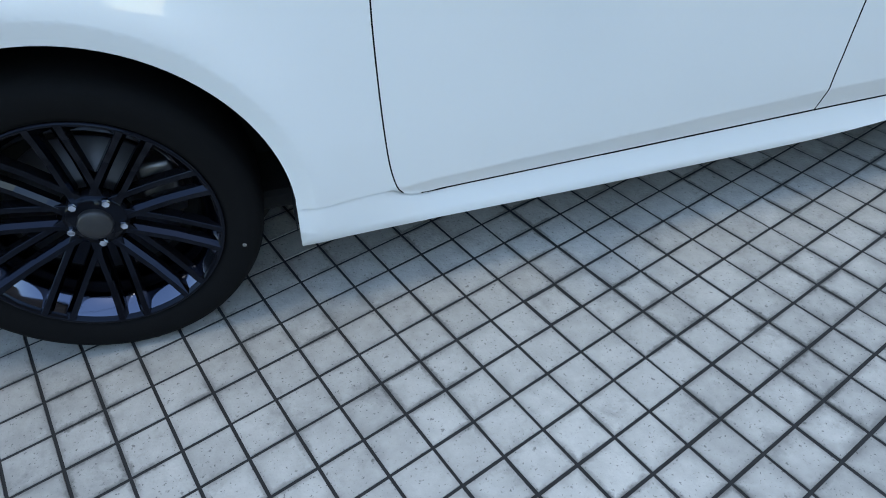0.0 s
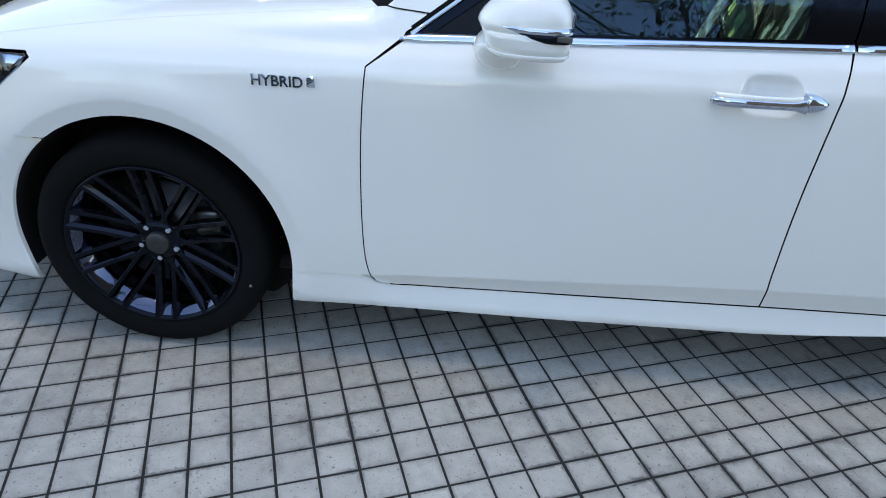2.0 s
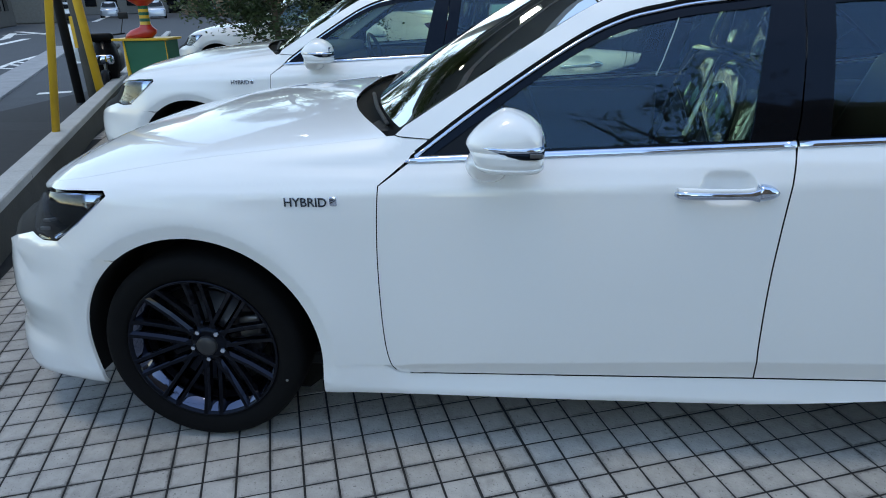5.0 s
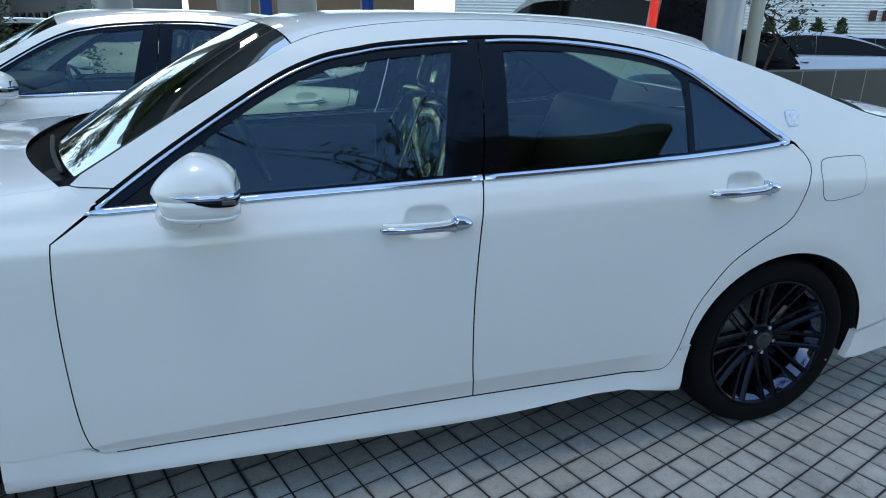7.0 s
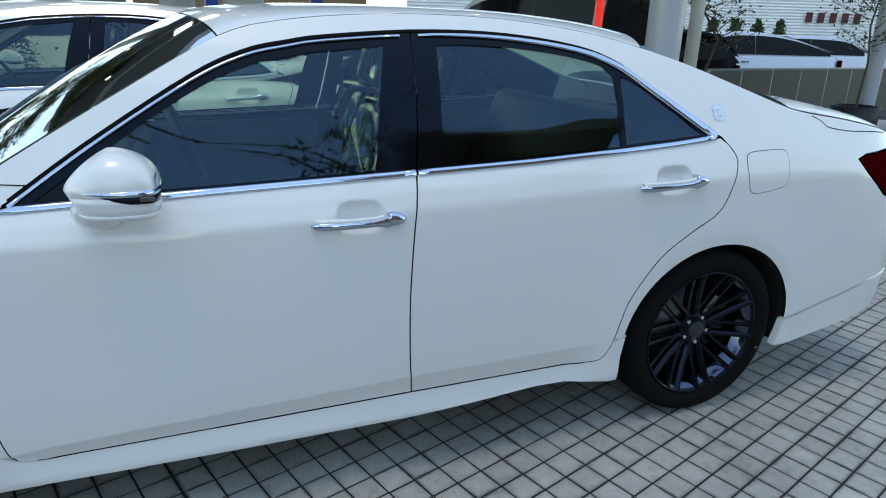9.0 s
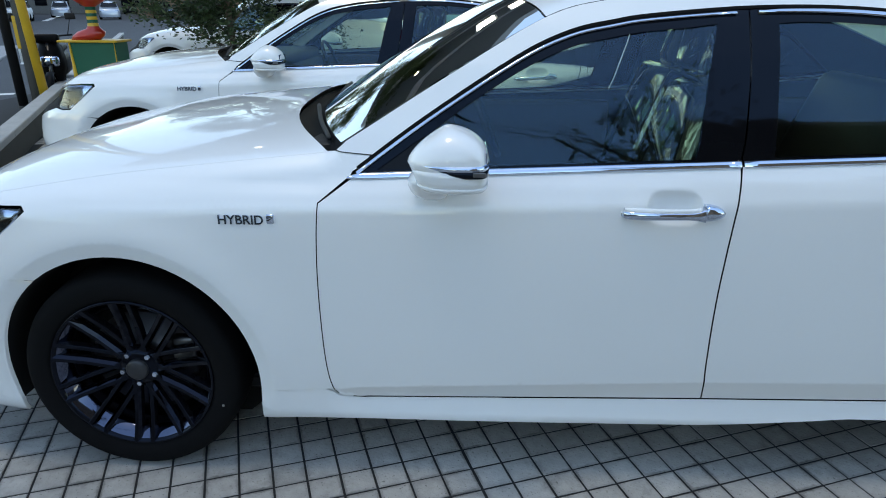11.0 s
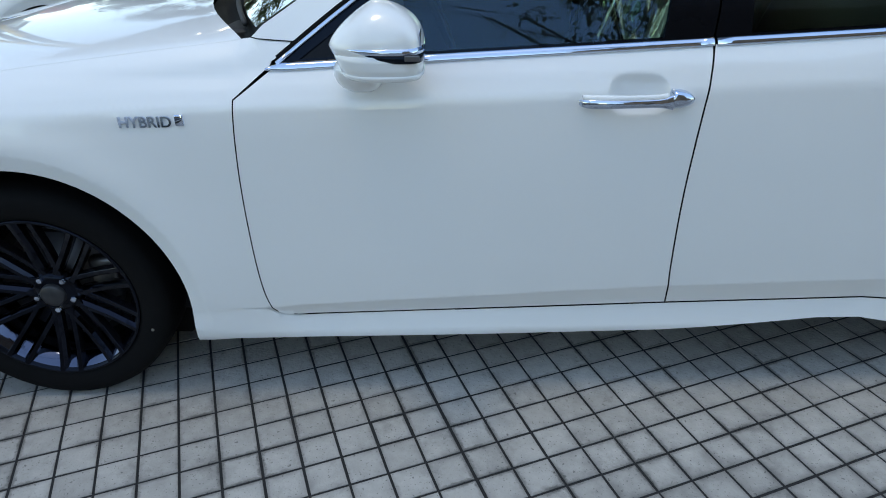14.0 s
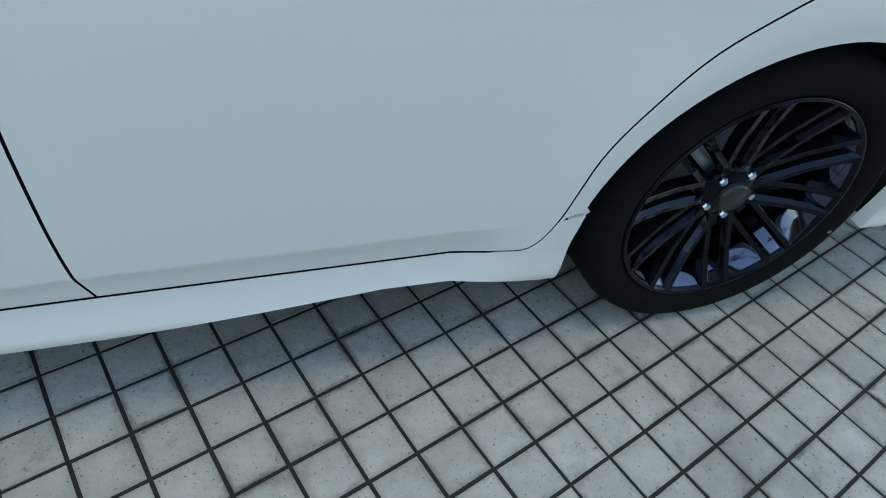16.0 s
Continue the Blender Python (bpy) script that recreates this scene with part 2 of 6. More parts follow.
    for k, val in zip((1, 2, 3, 4), (0.0, 0.27, 1.0, 0.0)):
        rim.inputs[k].default_value = val
    l.new(calc("ADD", calc("MINIMUM", du, dv), tex(22, 4, 0.3, 0.7, -0.10, 0.12)), rim.inputs[0])
    smudge = calc("MULTIPLY", rim.outputs[0], calc("ADD", tex(7, 3, 0.45, 0.65, 0.04, 0.24), calc("MULTIPLY", patch.outputs[0], 0.30)))
    f = times(f, calc("SUBTRACT", 1.0, smudge))
    f = times(f, calc("SUBTRACT", 1.0, calc("MULTIPLY", patch.outputs[0], 0.24)))
    mx = n.new("ShaderNodeMix")
    mx.data_type, mx.blend_type = "RGBA", "MULTIPLY"
    mx.inputs[0].default_value = 1.0
    mx.inputs[6].default_value = (0.41, 0.395, 0.370, 1)
    l.new(f, mx.inputs[7])
    l.new(mx.outputs[2], b.inputs["Base Color"])
    return m


TILE = paving("pale_paving_tile")


# ---- mesh helpers ----
def obj(name, verts, faces, mat, parent=None, smooth=True, label="", normals=None):
    me = bpy.data.meshes.new(name)
    me.from_pydata([tuple(v) for v in verts], [], faces)
    me.materials.append(mat)
    if smooth:
        me.shade_smooth()
    me.update()
    if normals is not None:
        me.normals_split_custom_set_from_vertices([tuple(v) for v in normals])
    ob = new(name, me)
    if parent:
        ob.parent = parent
    return tagged(ob, label)


def part(name, bm, mat, parent=None, label="", smooth=False):
    me = bpy.data.meshes.new(name)
    bm.normal_update()
    bm.to_mesh(me)
    bm.free()
    me.materials.append(mat)
    if smooth:
        me.shade_smooth()
    ob = new(name, me)
    if parent:
        ob.parent = parent
    return tagged(ob, label)


def empty(name, m=None):
    ob = new(name)
    if m is not None:
        ob.matrix_world = m
    return ob


def box_bm(size, at=(0, 0, 0), bevel=0.0, seg=2, rot=None, bm=None):
    bm2 = bmesh.new()
    bmesh.ops.create_cube(bm2, size=1)
    bmesh.ops.scale(bm2, vec=size, verts=bm2.verts)
    if bevel:
        bmesh.ops.bevel(bm2, geom=bm2.edges[:], offset=bevel, segments=seg, affect="EDGES", profile=0.5)
    if rot is not None:
        bmesh.ops.transform(bm2, matrix=rot, verts=bm2.verts)
    bmesh.ops.translate(bm2, vec=at, verts=bm2.verts)
    if bm is None:
        return bm2
    tmp = bpy.data.meshes.new("tmp")
    bm2.to_mesh(tmp)
    bm2.free()
    bm.from_mesh(tmp)
    bpy.data.meshes.remove(tmp)
    return bm


def lathe(profile, seg=48, axis="y", arc=math.tau, start=0.0):
    """Vertices and faces of a turned profile of (radius, height)."""
    v, f = [], []
    full = abs(arc - math.tau) < 1e-6
    ns = seg if full else seg + 1
    for k in range(ns):
        a = start + arc * k / seg
        for r, h in profile:
            p = (r * math.cos(a), r * math.sin(a))
            v.append({"y": (p[0], h, p[1]), "z": (p[0], p[1], h), "x": (h, p[0], p[1])}[axis])
    n = len(profile)
    for k in range(seg):
        k2 = (k + 1) % ns
        for i in range(n - 1):
            f.append((k * n + i, k * n + i + 1, k2 * n + i + 1, k2 * n + i))
    return v, f


def tube(points, radius, seg=8, taper=1.0):
    """A round bar along points."""
    v, f = [], []
    pts = [Vector(p) for p in points]
    n = len(pts)
    for i, p in enumerate(pts):
        d = (pts[min(i + 1, n - 1)] - pts[max(i - 1, 0)]).normalized()
        a = d.orthogonal().normalized() if abs(d.z) > 0.95 else d.cross(Vector((0, 0, 1))).normalized()
        b = d.cross(a)
        r = radius * (1 + (taper - 1) * i / (n - 1))
        for k in range(seg):
            t = math.tau * k / seg
            v.append(p + (a * math.cos(t) + b * math.sin(t)) * r)
    for i in range(n - 1):
        for k in range(seg):
            k2 = (k + 1) % seg
            f.append((i * seg + k, i * seg + k2, (i + 1) * seg + k2, (i + 1) * seg + k))
    f.append(tuple(range(seg))[::-1])
    f.append(tuple((n - 1) * seg + k for k in range(seg)))
    return v, f


def merge(*meshes):
    v, f = [], []
    for a, b in meshes:
        o = len(v)
        v += [tuple(p) for p in a]
        f += [tuple(i + o for i in q) for q in b]
    return v, f


def spline(pts, n=8, closed=False):
    """A smooth polyline through pts (Catmull-Rom)."""
    p = [np.array(q, float) for q in pts]
    m = len(p)
    out = []
    rng = range(m if closed else m - 1)
    for i in rng:
        p0 = p[(i - 1) % m] if closed or i > 0 else 2 * p[0] - p[1]
        p1, p2 = p[i], p[(i + 1) % m]
        p3 = p[(i + 2) % m] if closed or i + 2 < m else 2 * p[-1] - p[-2]
        for k in range(n):
            t = k / n
            out.append(0.5 * (2 * p1 + (p2 - p0) * t + (2 * p0 - 5 * p1 + 4 * p2 - p3) * t * t + (3 * p1 - p0 - 3 * p2 + p3) * t ** 3))
    if not closed:
        out.append(p[-1])
    return out


# ---- the sedan: its side as a height field |y| = f(x, z) ----
ARCH_F, ARCH_R = (0.020, 0.33, 0.385, 0.390), (2.862, 0.33, 0.378, 0.355)
NOSE, TAIL = -0.925, 3.985
_Z = [0.10, 0.17, 0.195, 0.215, 0.285, 0.350, 0.45, 0.60, 0.72, 0.80, 0.862, 0.878, 0.93, 0.985, 1.10, 1.25, 1.35, 1.42, 1.50]
_Y = [0.845, 0.862, 0.882, 0.889, 0.889, 0.8945, 0.901, 0.905, 0.905, 0.902, 0.896, 0.892, 0.872, 0.842, 0.782, 0.695, 0.622, 0.560, 0.47]
_zs = np.arange(0.05, 1.55, 0.0025)
_ys = np.interp(_zs, _Z, _Y)
_k = np.exp(-0.5 * (np.arange(-8, 9) / 1.7) ** 2)
_ys = np.convolve(np.pad(_ys, 8, mode="edge"), _k / _k.sum(), "valid")


def belt(x):
    return float(np.interp(x, [-1, 0.6, 0.70, 1.15, 1.73, 2.1, 2.43, 2.65, 2.82, 3.1, 3.6, 4.1], [0.90, 0.93, 0.940, 0.960, 0.984, 1.000, 1.021, 1.038, 1.056, 1.062, 1.03, 0.95]))


def crease(x):
    return float(np.interp(x, [-1, 0.0, 0.25, 0.61, 1.15, 1.7, 2.6, 3.2, 4.1], [0.80, 0.852, 0.857, 0.868, 0.882, 0.896, 0.925, 0.93, 0.88]))


def fold(x):
    """Height of the low crease along the doors."""
    return float(np.interp(x, [0.62, 0.70, 1.7, 2.35], [0.302, 0.314, 0.357, 0.366]))


def setback(z):
    return float(np.interp(z, [0.15, 0.25, 0.38, 0.55, 0.63, 0.665, 0.695, 0.75, 0.80, 0.86, 0.95], [0.02, -0.012, 0.0, -0.01, 0.015, 0.05, 0.14, 0.19, 0.225, 0.25, 0.29]))


def half_width(x, z):
    zc, zb = crease(x), belt(x)
    zn = float(np.interp(z, [0.0, 0.362, zc, zb, zb + 1], [0.0, 0.362, 0.878, 0.985, 1.985]))
    y = float(np.interp(zn, _zs, _ys))
    # below a low crease the doors fold in; the sill comes out again
    zu, zl = fold(x), sill_top(x)
    if zl - 0.075 < z < zu:
        y -= 0.022 * float(np.interp(x, [0.60, 0.72, 2.27, 2.40], [0, 1, 1, 0])) * ((zu - z) / (zu - zl) if z > zl else (z - zl + 0.075) / 0.075)
    # nose and tail round off in plan
    u = (-0.25 - x) / (-0.25 - NOSE - setback(z))
    if u > 0:
        u = min(u, 0.985)
        y -= 0.76 * (1 - math.sqrt(1 - u * u))
    u = (x - 3.35) / (TAIL + 0.015 - 3.35 - 0.3 * setback(z))
    if u > 0:
        u = min(u, 0.999)
        y -= 0.52 * (1 - (1 - u ** 3.5) ** (1 / 3.5))
    # spoiler lip under the front bumper
    if x < -0.36 and z < 0.56:
        k = min(1.0, (-0.36 - x) / 0.34)
        k = k * k * (3 - 2 * k)
        y += k * float(np.interp(z, [0.17, 0.20, 0.29, 0.335, 0.37, 0.45, 0.56], [0.045, 0.068, 0.050, 0.026, 0.022, 0.030, 0.0]))
    # the waist narrows a little at both ends of the cabin
    y -= 0.012 * max(0.0, (x - 1.4) / 2) ** 2 + 0.010 * max(0.0, (1.2 - x) / 1.6) ** 2
    # flared lips round the wheels
    for cx, cz, rx, rz in (ARCH_F, ARCH_R):
        if z > cz - 0.1:
            d = math.hypot((x - cx) / rx, (z - cz) / rz)
            if 0.8 < d < 1.75:
                y += (0.014 if cx < 1 else 0.005) * (max(0.0, d - 0.99) / 0.12 if d < 1.11 else math.exp(-((d - 1.11) / 0.20) ** 2))
    # the wing rounds over towards the bonnet
    if x < 0.66:
        zs = shoulder(x)
        if z > zs - 0.045:
            y -= 0.024 * ((z - zs + 0.045) / 0.045) ** 2
    # cups behind the handles
    for hx, hz in ((1.554, 0.880), (2.616, 0.929)):
        d = ((x - hx) / 0.074) ** 4 + ((z - hz) / 0.046) ** 2
        if d < 1:
            y -= 0.024 * (1 - d) ** 1.15
    return y


def shoulder(x):
    """Height of the line where the side turns into bonnet, screen edge, roof and boot."""
    return float(np.interp(x, _SX, _SZ))


_S = spline([(-0.91, 0.58), (-0.83, 0.675), (-0.75, 0.733), (-0.65, 0.780), (-0.55, 0.818), (-0.45, 0.848), (-0.377, 0.870), (0.0, 0.930), (0.35, 0.969), (0.62, 0.996)], 6) \
    + spline([(0.66, 1.020), (0.95, 1.195), (1.22, 1.346), (1.40, 1.393), (1.65, 1.418), (1.9, 1.424), (2.15, 1.414), (2.40, 1.382), (2.60, 1.336), (2.80, 1.274), (3.03, 1.192), (3.2, 1.138), (3.45, 1.100), (3.68, 1.055), (3.85, 0.99), (3.98, 0.92)], 6)
_SX, _SZ = [float(p[0]) for p in _S], [float(p[1]) for p in _S]


def side_normal(x, z):
    h = 0.004
    dx = (half_width(x + h, z) - half_width(x - h, z)) / (2 * h)
    dz = (half_width(x, z + h) - half_width(x, z - h)) / (2 * h)
    return Vector((-dx, -1, -dz)).normalized()


def densify(poly, step):
    out = []
    n = len(poly)
    for i in range(n):
        a, b = np.array(poly[i], float), np.array(poly[(i + 1) % n], float)
        k = max(1, int(math.ceil(np.linalg.norm(b - a) / step)))
        out += [a + (b - a) * j / k for j in range(k)]
    return out


def inset(poly, d):
    n = len(poly)
    area = sum(poly[i][0] * poly[(i + 1) % n][1] - poly[(i + 1) % n][0] * poly[i][1] for i in range(n))
    s = 1 if area > 0 else -1
    out = []
    for i in range(n):
        p0, p1, p2 = (np.array(poly[(i + k) % n], float) for k in (-1, 0, 1))
        n1 = np.array((-(p1 - p0)[1], (p1 - p0)[0]))
        n2 = np.array((-(p2 - p1)[1], (p2 - p1)[0]))
        n1, n2 = n1 / (np.linalg.norm(n1) + 1e-9), n2 / (np.linalg.norm(n2) + 1e-9)
        m = n1 + n2
        m = m / max(np.dot(m, m) / 2, 0.4)
        out.append(p1 + s * d * m)
    return out


def inside(poly, x, z):
    c = False
    n = len(poly)
    for i in range(n):
        (x1, z1), (x2, z2) = poly[i], poly[(i + 1) % n]
        if (z1 > z) != (z2 > z) and x < (x2 - x1) * (z - z1) / (z2 - z1) + x1:
            c = not c
    return c


def panel(name, poly, mat, parent, gap=0.0022, offset=0.0, depth=0.014, step=0.03, fine=(), mirror=False, label="", raw=False):
    """A sheet of the side: the outline in (x, z), filled, laid on the height field, with its edges turned in."""
    from mathutils.geometry import delaunay_2d_cdt
    edge = densify(inset(densify(poly, 0.02), gap) if gap else poly, 0.02)
    pts = [Vector((float(p[0]), float(p[1]))) for p in edge]
    n = len(pts)
    lo = np.min(edge, axis=0)
    hi = np.max(edge, axis=0)
    lst = [(float(p[0]), float(p[1])) for p in edge]
    guard = inset(lst, 0.008)
    guard = [(float(p[0]), float(p[1])) for p in guard]
    grid = [(x, z) for x in np.arange(lo[0], hi[0], step) for z in np.arange(lo[1], hi[1], step * 0.8)]
    for (fx, fz, rx, rz) in fine:
        grid += [(x, z) for x in np.arange(fx - rx, fx + rx, 0.006) for z in np.arange(fz - rz, fz + rz, 0.006)]
    if name == "door_skin":
        grid += [(x, fold(x) + d) for x in np.arange(lo[0], hi[0], 0.02) for d in (-0.012, -0.005, -0.001, 0.004, 0.012)]
    if name in ("door_skin", "front_fender"):
        grid += [(x, crease(x) + d) for x in np.arange(max(lo[0], 0.2), hi[0], 0.02) for d in (-0.024, -0.014, -0.007, 0.0, 0.007, 0.014, 0.024)]
    if name == "front_fender":
        cx, cz, rx, rz = ARCH_F
        grid += [(cx + rx * d * math.cos(a), cz + rz * d * math.sin(a)) for a in np.arange(0.0, 2.3, 0.045) for d in (1.03, 1.07, 1.10, 1.11, 1.12, 1.14, 1.18)]
    pts += [Vector(g) for g in grid if inside(guard, *g)]
    v2, _, f2, ov, _, _ = delaunay_2d_cdt(pts, [(i, (i + 1) % n) for i in range(n)], [], 1, 1e-5)
    s = 1 if mirror else -1
    verts, norms = [], []
    for p in v2:
        nn = side_normal(p.x, p.y)
        verts.append((p.x, s * (half_width(p.x, p.y) + offset), p.y))
        norms.append((nn.x, nn.y * (-s), nn.z))
    faces = []
    for f in f2:
        a, b, c = (v2[i] for i in f[:3])
        ccw = (b - a).cross(c - a) > 0
        f = list(f)
        if ccw == mirror:
            f.reverse()
        faces.append(tuple(f))
    # turned-in edge
    idx = []
    for i in range(n):
        k = next((j for j, src in enumerate(ov) if i in src), None) if len(ov) < 0 else i
        idx.append(k)
    base = len(verts)
    for i in range(n):
        x, y, z = verts[i]
        verts.append((x, y - s * depth, z))
        norms.append(norms[i])
    for i in range(n):
        j = (i + 1) % n
        faces.append((i, j, base + j, base + i))
    ob = obj(name, verts, faces, mat, parent, True, label, norms)
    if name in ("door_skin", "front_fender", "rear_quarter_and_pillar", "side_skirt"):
        # the flanges round the doors are painted black for the shade in the gaps
        ob.data.materials.append(SEAL_AND_GAP)
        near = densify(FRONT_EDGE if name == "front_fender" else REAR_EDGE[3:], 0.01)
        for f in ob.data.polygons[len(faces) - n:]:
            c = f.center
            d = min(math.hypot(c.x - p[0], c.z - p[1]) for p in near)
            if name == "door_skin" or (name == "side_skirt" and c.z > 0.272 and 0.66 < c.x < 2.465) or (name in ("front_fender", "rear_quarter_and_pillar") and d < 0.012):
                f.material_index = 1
    return ob


def ribbon(name, line, width, mat, parent, offset=0.004, mirror=False, label="", thick=0.006, wend=None, pointed=False):
    """A raised trim strip along a line in (x, z) on the side."""
    s = 1 if mirror else -1
    pts = [np.array(p, float) for p in line]
    n = len(pts)
    v, f = [], []
    prof = [(-0.5, -0.004), (-0.5, thick * 0.5), (-0.25, thick), (0.25, thick), (0.5, thick * 0.5), (0.5, -0.004)]
    for i in range(n):
        d = pts[min(i + 1, n - 1)] - pts[max(i - 1, 0)]
        d = d / (np.linalg.norm(d) + 1e-9)
        q = np.array((-d[1], d[0]))
        w = width if wend is None else width + (wend - width) * i / (n - 1)
        w *= min(1.0, 0.35 + 0.22 * i) if pointed else 1.0
        for a, h in prof:
            x, z = pts[i] + q * a * w
            v.append((x, s * (half_width(x, z) + offset + h), z))
    m = len(prof)
    for i in range(n - 1):
        for k in range(m - 1):
            q = (i * m + k, i * m + k + 1, (i + 1) * m + k + 1, (i + 1) * m + k)
            f.append(q if not mirror else q[::-1])
    f.append(tuple(range(m)))
    f.append(tuple((n - 1) * m + k for k in range(m))[::-1])
    return obj(name, v, f, mat, parent, True, label)


def arch_points(arch, a0, a1, n=30):
    cx, cz, rx, rz = arch
    return [(cx + rx * math.cos(radians(a0 + (a1 - a0) * k / n)), cz + rz * math.sin(radians(a0 + (a1 - a0) * k / n))) for k in range(n + 1)]


DLO_TOP = [tuple(p) for p in spline([(0.712, 0.958), (0.89, 1.083), (1.142, 1.239), (1.285, 1.303), (1.40, 1.329), (1.517, 1.347), (1.80, 1.368), (2.07, 1.366), (2.325, 1.336), (2.468, 1.289), (2.60, 1.203), (2.805, 1.066)], 5)]
FRONT_EDGE = [tuple(p) for p in spline([(0.610, 0.880), (0.604, 0.787), (0.600, 0.650), (0.603, 0.466), (0.613, 0.345), (0.637, 0.284), (0.69, 0.267)], 5)]
MID_EDGE = [tuple(p) for p in spline([(1.714, 0.285), (1.700, 0.400), (1.695, 0.58), (1.699, 0.72), (1.710, 0.857), (1.729, 0.984)], 5)]
REAR_EDGE = [tuple(p) for p in spline([(2.335, 0.291), (2.402, 0.304), (2.440, 0.368), (2.474, 0.500), (2.531, 0.597), (2.600, 0.677), (2.703, 0.746), (2.812, 0.810), (2.863, 0.900), (2.884, 0.975), (2.862, 1.024), (2.822, 1.057)], 5)]


BOOT_LINE = [(3.270, 1.118), (3.310, 1.102), (3.346, 1.078), (3.439, 1.063), (3.52, 1.058), (3.60, 1.054), (3.68, 1.046)]


def belt_line(x0, x1, dz=0.0, n=14):
    return [(x0 + (x1 - x0) * k / n, belt(x0 + (x1 - x0) * k / n) + dz) for k in range(n + 1)]


def sill_top(x):
    return float(np.interp(x, [0.39, 0.61, 0.69, 1.71, 2.335], [0.300, 0.304, 0.267, 0.285, 0.291]))


def build_wheel(parent, cx, side):
    """Low-profile tyre on a black ten-twin-spoke alloy wheel; side is -1 for the near flank."""
    yo = side * 0.888
    tyre = [(0.236, -0.205), (0.27, -0.218), (0.312, -0.212), (0.326, -0.19), (0.3305, -0.13), (0.3305, -0.09), (0.326, -0.03), (0.316, -0.009), (0.303, -0.001), (0.288, 0.0008), (0.272, -0.001), (0.258, -0.005), (0.249, -0.011), (0.244, -0.018)]
    wheel = empty("wheel")
    wheel.parent = parent
    wheel.location = (cx, yo, 0.330)

    def put(name, mesh, mat, label="", smooth=True, up=wheel):
        v, f = mesh
        v = [(p[0], (p[1] if side < 0 else -p[1]) * -1, p[2]) for p in v]
        return obj(name, v, f, mat, up, smooth, label)
    # profile depth is measured inwards from the outer wall
    put("tyre", lathe([(r, h) for r, h in tyre], 72), RUBBER, "low-profile black rubber tyre")
    put("rim", lathe([(0.245, -0.022), (0.2475, -0.011), (0.2445, -0.006), (0.239, -0.008), (0.234, -0.017)], 72), RIM_BLACK, "gloss black rim lip")
    put("rim_barrel", lathe([(0.234, -0.0172), (0.222, -0.029), (0.206, -0.052), (0.197, -0.09), (0.192, -0.19)], 72), RIM_METAL, "dark chromed rim barrel")
    put("brake_disc", lathe([(0.165, -0.115), (0.165, -0.105), (0.075, -0.105), (0.072, -0.07)], 48), STEEL, "machined steel brake disc")
    put("wheel_well_back", lathe([(0.001, -0.135), (0.21, -0.135)], 32), DARK)
    # calliper
    bm = box_bm((0.075, 0.06, 0.13), (0.135, 0.108 if side < 0 else -0.108, 0.03), 0.012, 2)
    part("calliper", bm, STEEL, wheel, "bare metal brake calliper", True)
    for k in range(10):
        a = math.tau * k / 10 + math.pi / 2 + (0.0 if cx < 1 else radians(13))
        for off in (-1, 1):
            v, f = [], []
            for r, d, w, o in ((0.040, 0.058, 0.0115, 0.0205), (0.09, 0.050, 0.0104, 0.0215), (0.15, 0.037, 0.0100, 0.0220), (0.205, 0.019, 0.0100, 0.0225), (0.240, 0.006, 0.0115, 0.0230)):
                # a flat face, and a broad bevel on the side towards the twin
                for t, h in ((-1.04, 0.028), (-1.0, 0.0100), (-0.25, 0.0004), (0.80, 0.0004), (0.92, 0.0014), (1, 0.026)):
                    tt = off * (o + t * w)
                    x = r * math.cos(a) - tt * math.sin(a)
                    z = r * math.sin(a) + tt * math.cos(a)
                    v.append((x, -(d + h), z))
            for i in range(4):
                for j in range(5):
                    f.append((i * 6 + j, i * 6 + j + 1, (i + 1) * 6 + j + 1, (i + 1) * 6 + j))
            spoke = put("spoke", (v, f), RIM_BLACK, "", False)
            spoke.data.materials.append(RIM_BEVEL)
            for q in range(4):
                spoke.data.polygons[q * 5 + 1].material_index = 1
    put("hub", lathe([(0.062, -0.088), (0.062, -0.058), (0.052, -0.052), (0.034, -0.048)], 40), RIM_BLACK)
    put("centre_cap", lathe([(0.0335, -0.052), (0.0335, -0.038), (0.029, -0.034), (0.0, -0.033)], 36), CAP_GREY, "black centre cap with a plain emblem")
    for k in range(5):
        a = math.tau * k / 5 + radians(50) + (0.0 if cx < 1 else radians(13))
        v, f = lathe([(0.0, -0.044), (0.0075, -0.044), (0.0095, -0.048), (0.0095, -0.068)], 6)
        v = [(p[0] + 0.052 * math.cos(a), p[1], p[2] + 0.052 * math.sin(a)) for p in v]
        put("wheel_nut", (v, f), CHROME, "bright wheel nut", False)
    a = radians(-19)
    v, f = lathe([(0.0, 0.0022), (0.0042, 0.0022), (0.0045, 0.0)], 12)
    put("balance_mark", ([(p[0] + 0.286 * math.cos(a), p[1], p[2] + 0.286 * math.sin(a)) for p in v], f), POLE_GREY, "small pale balance dot")
    return wheel


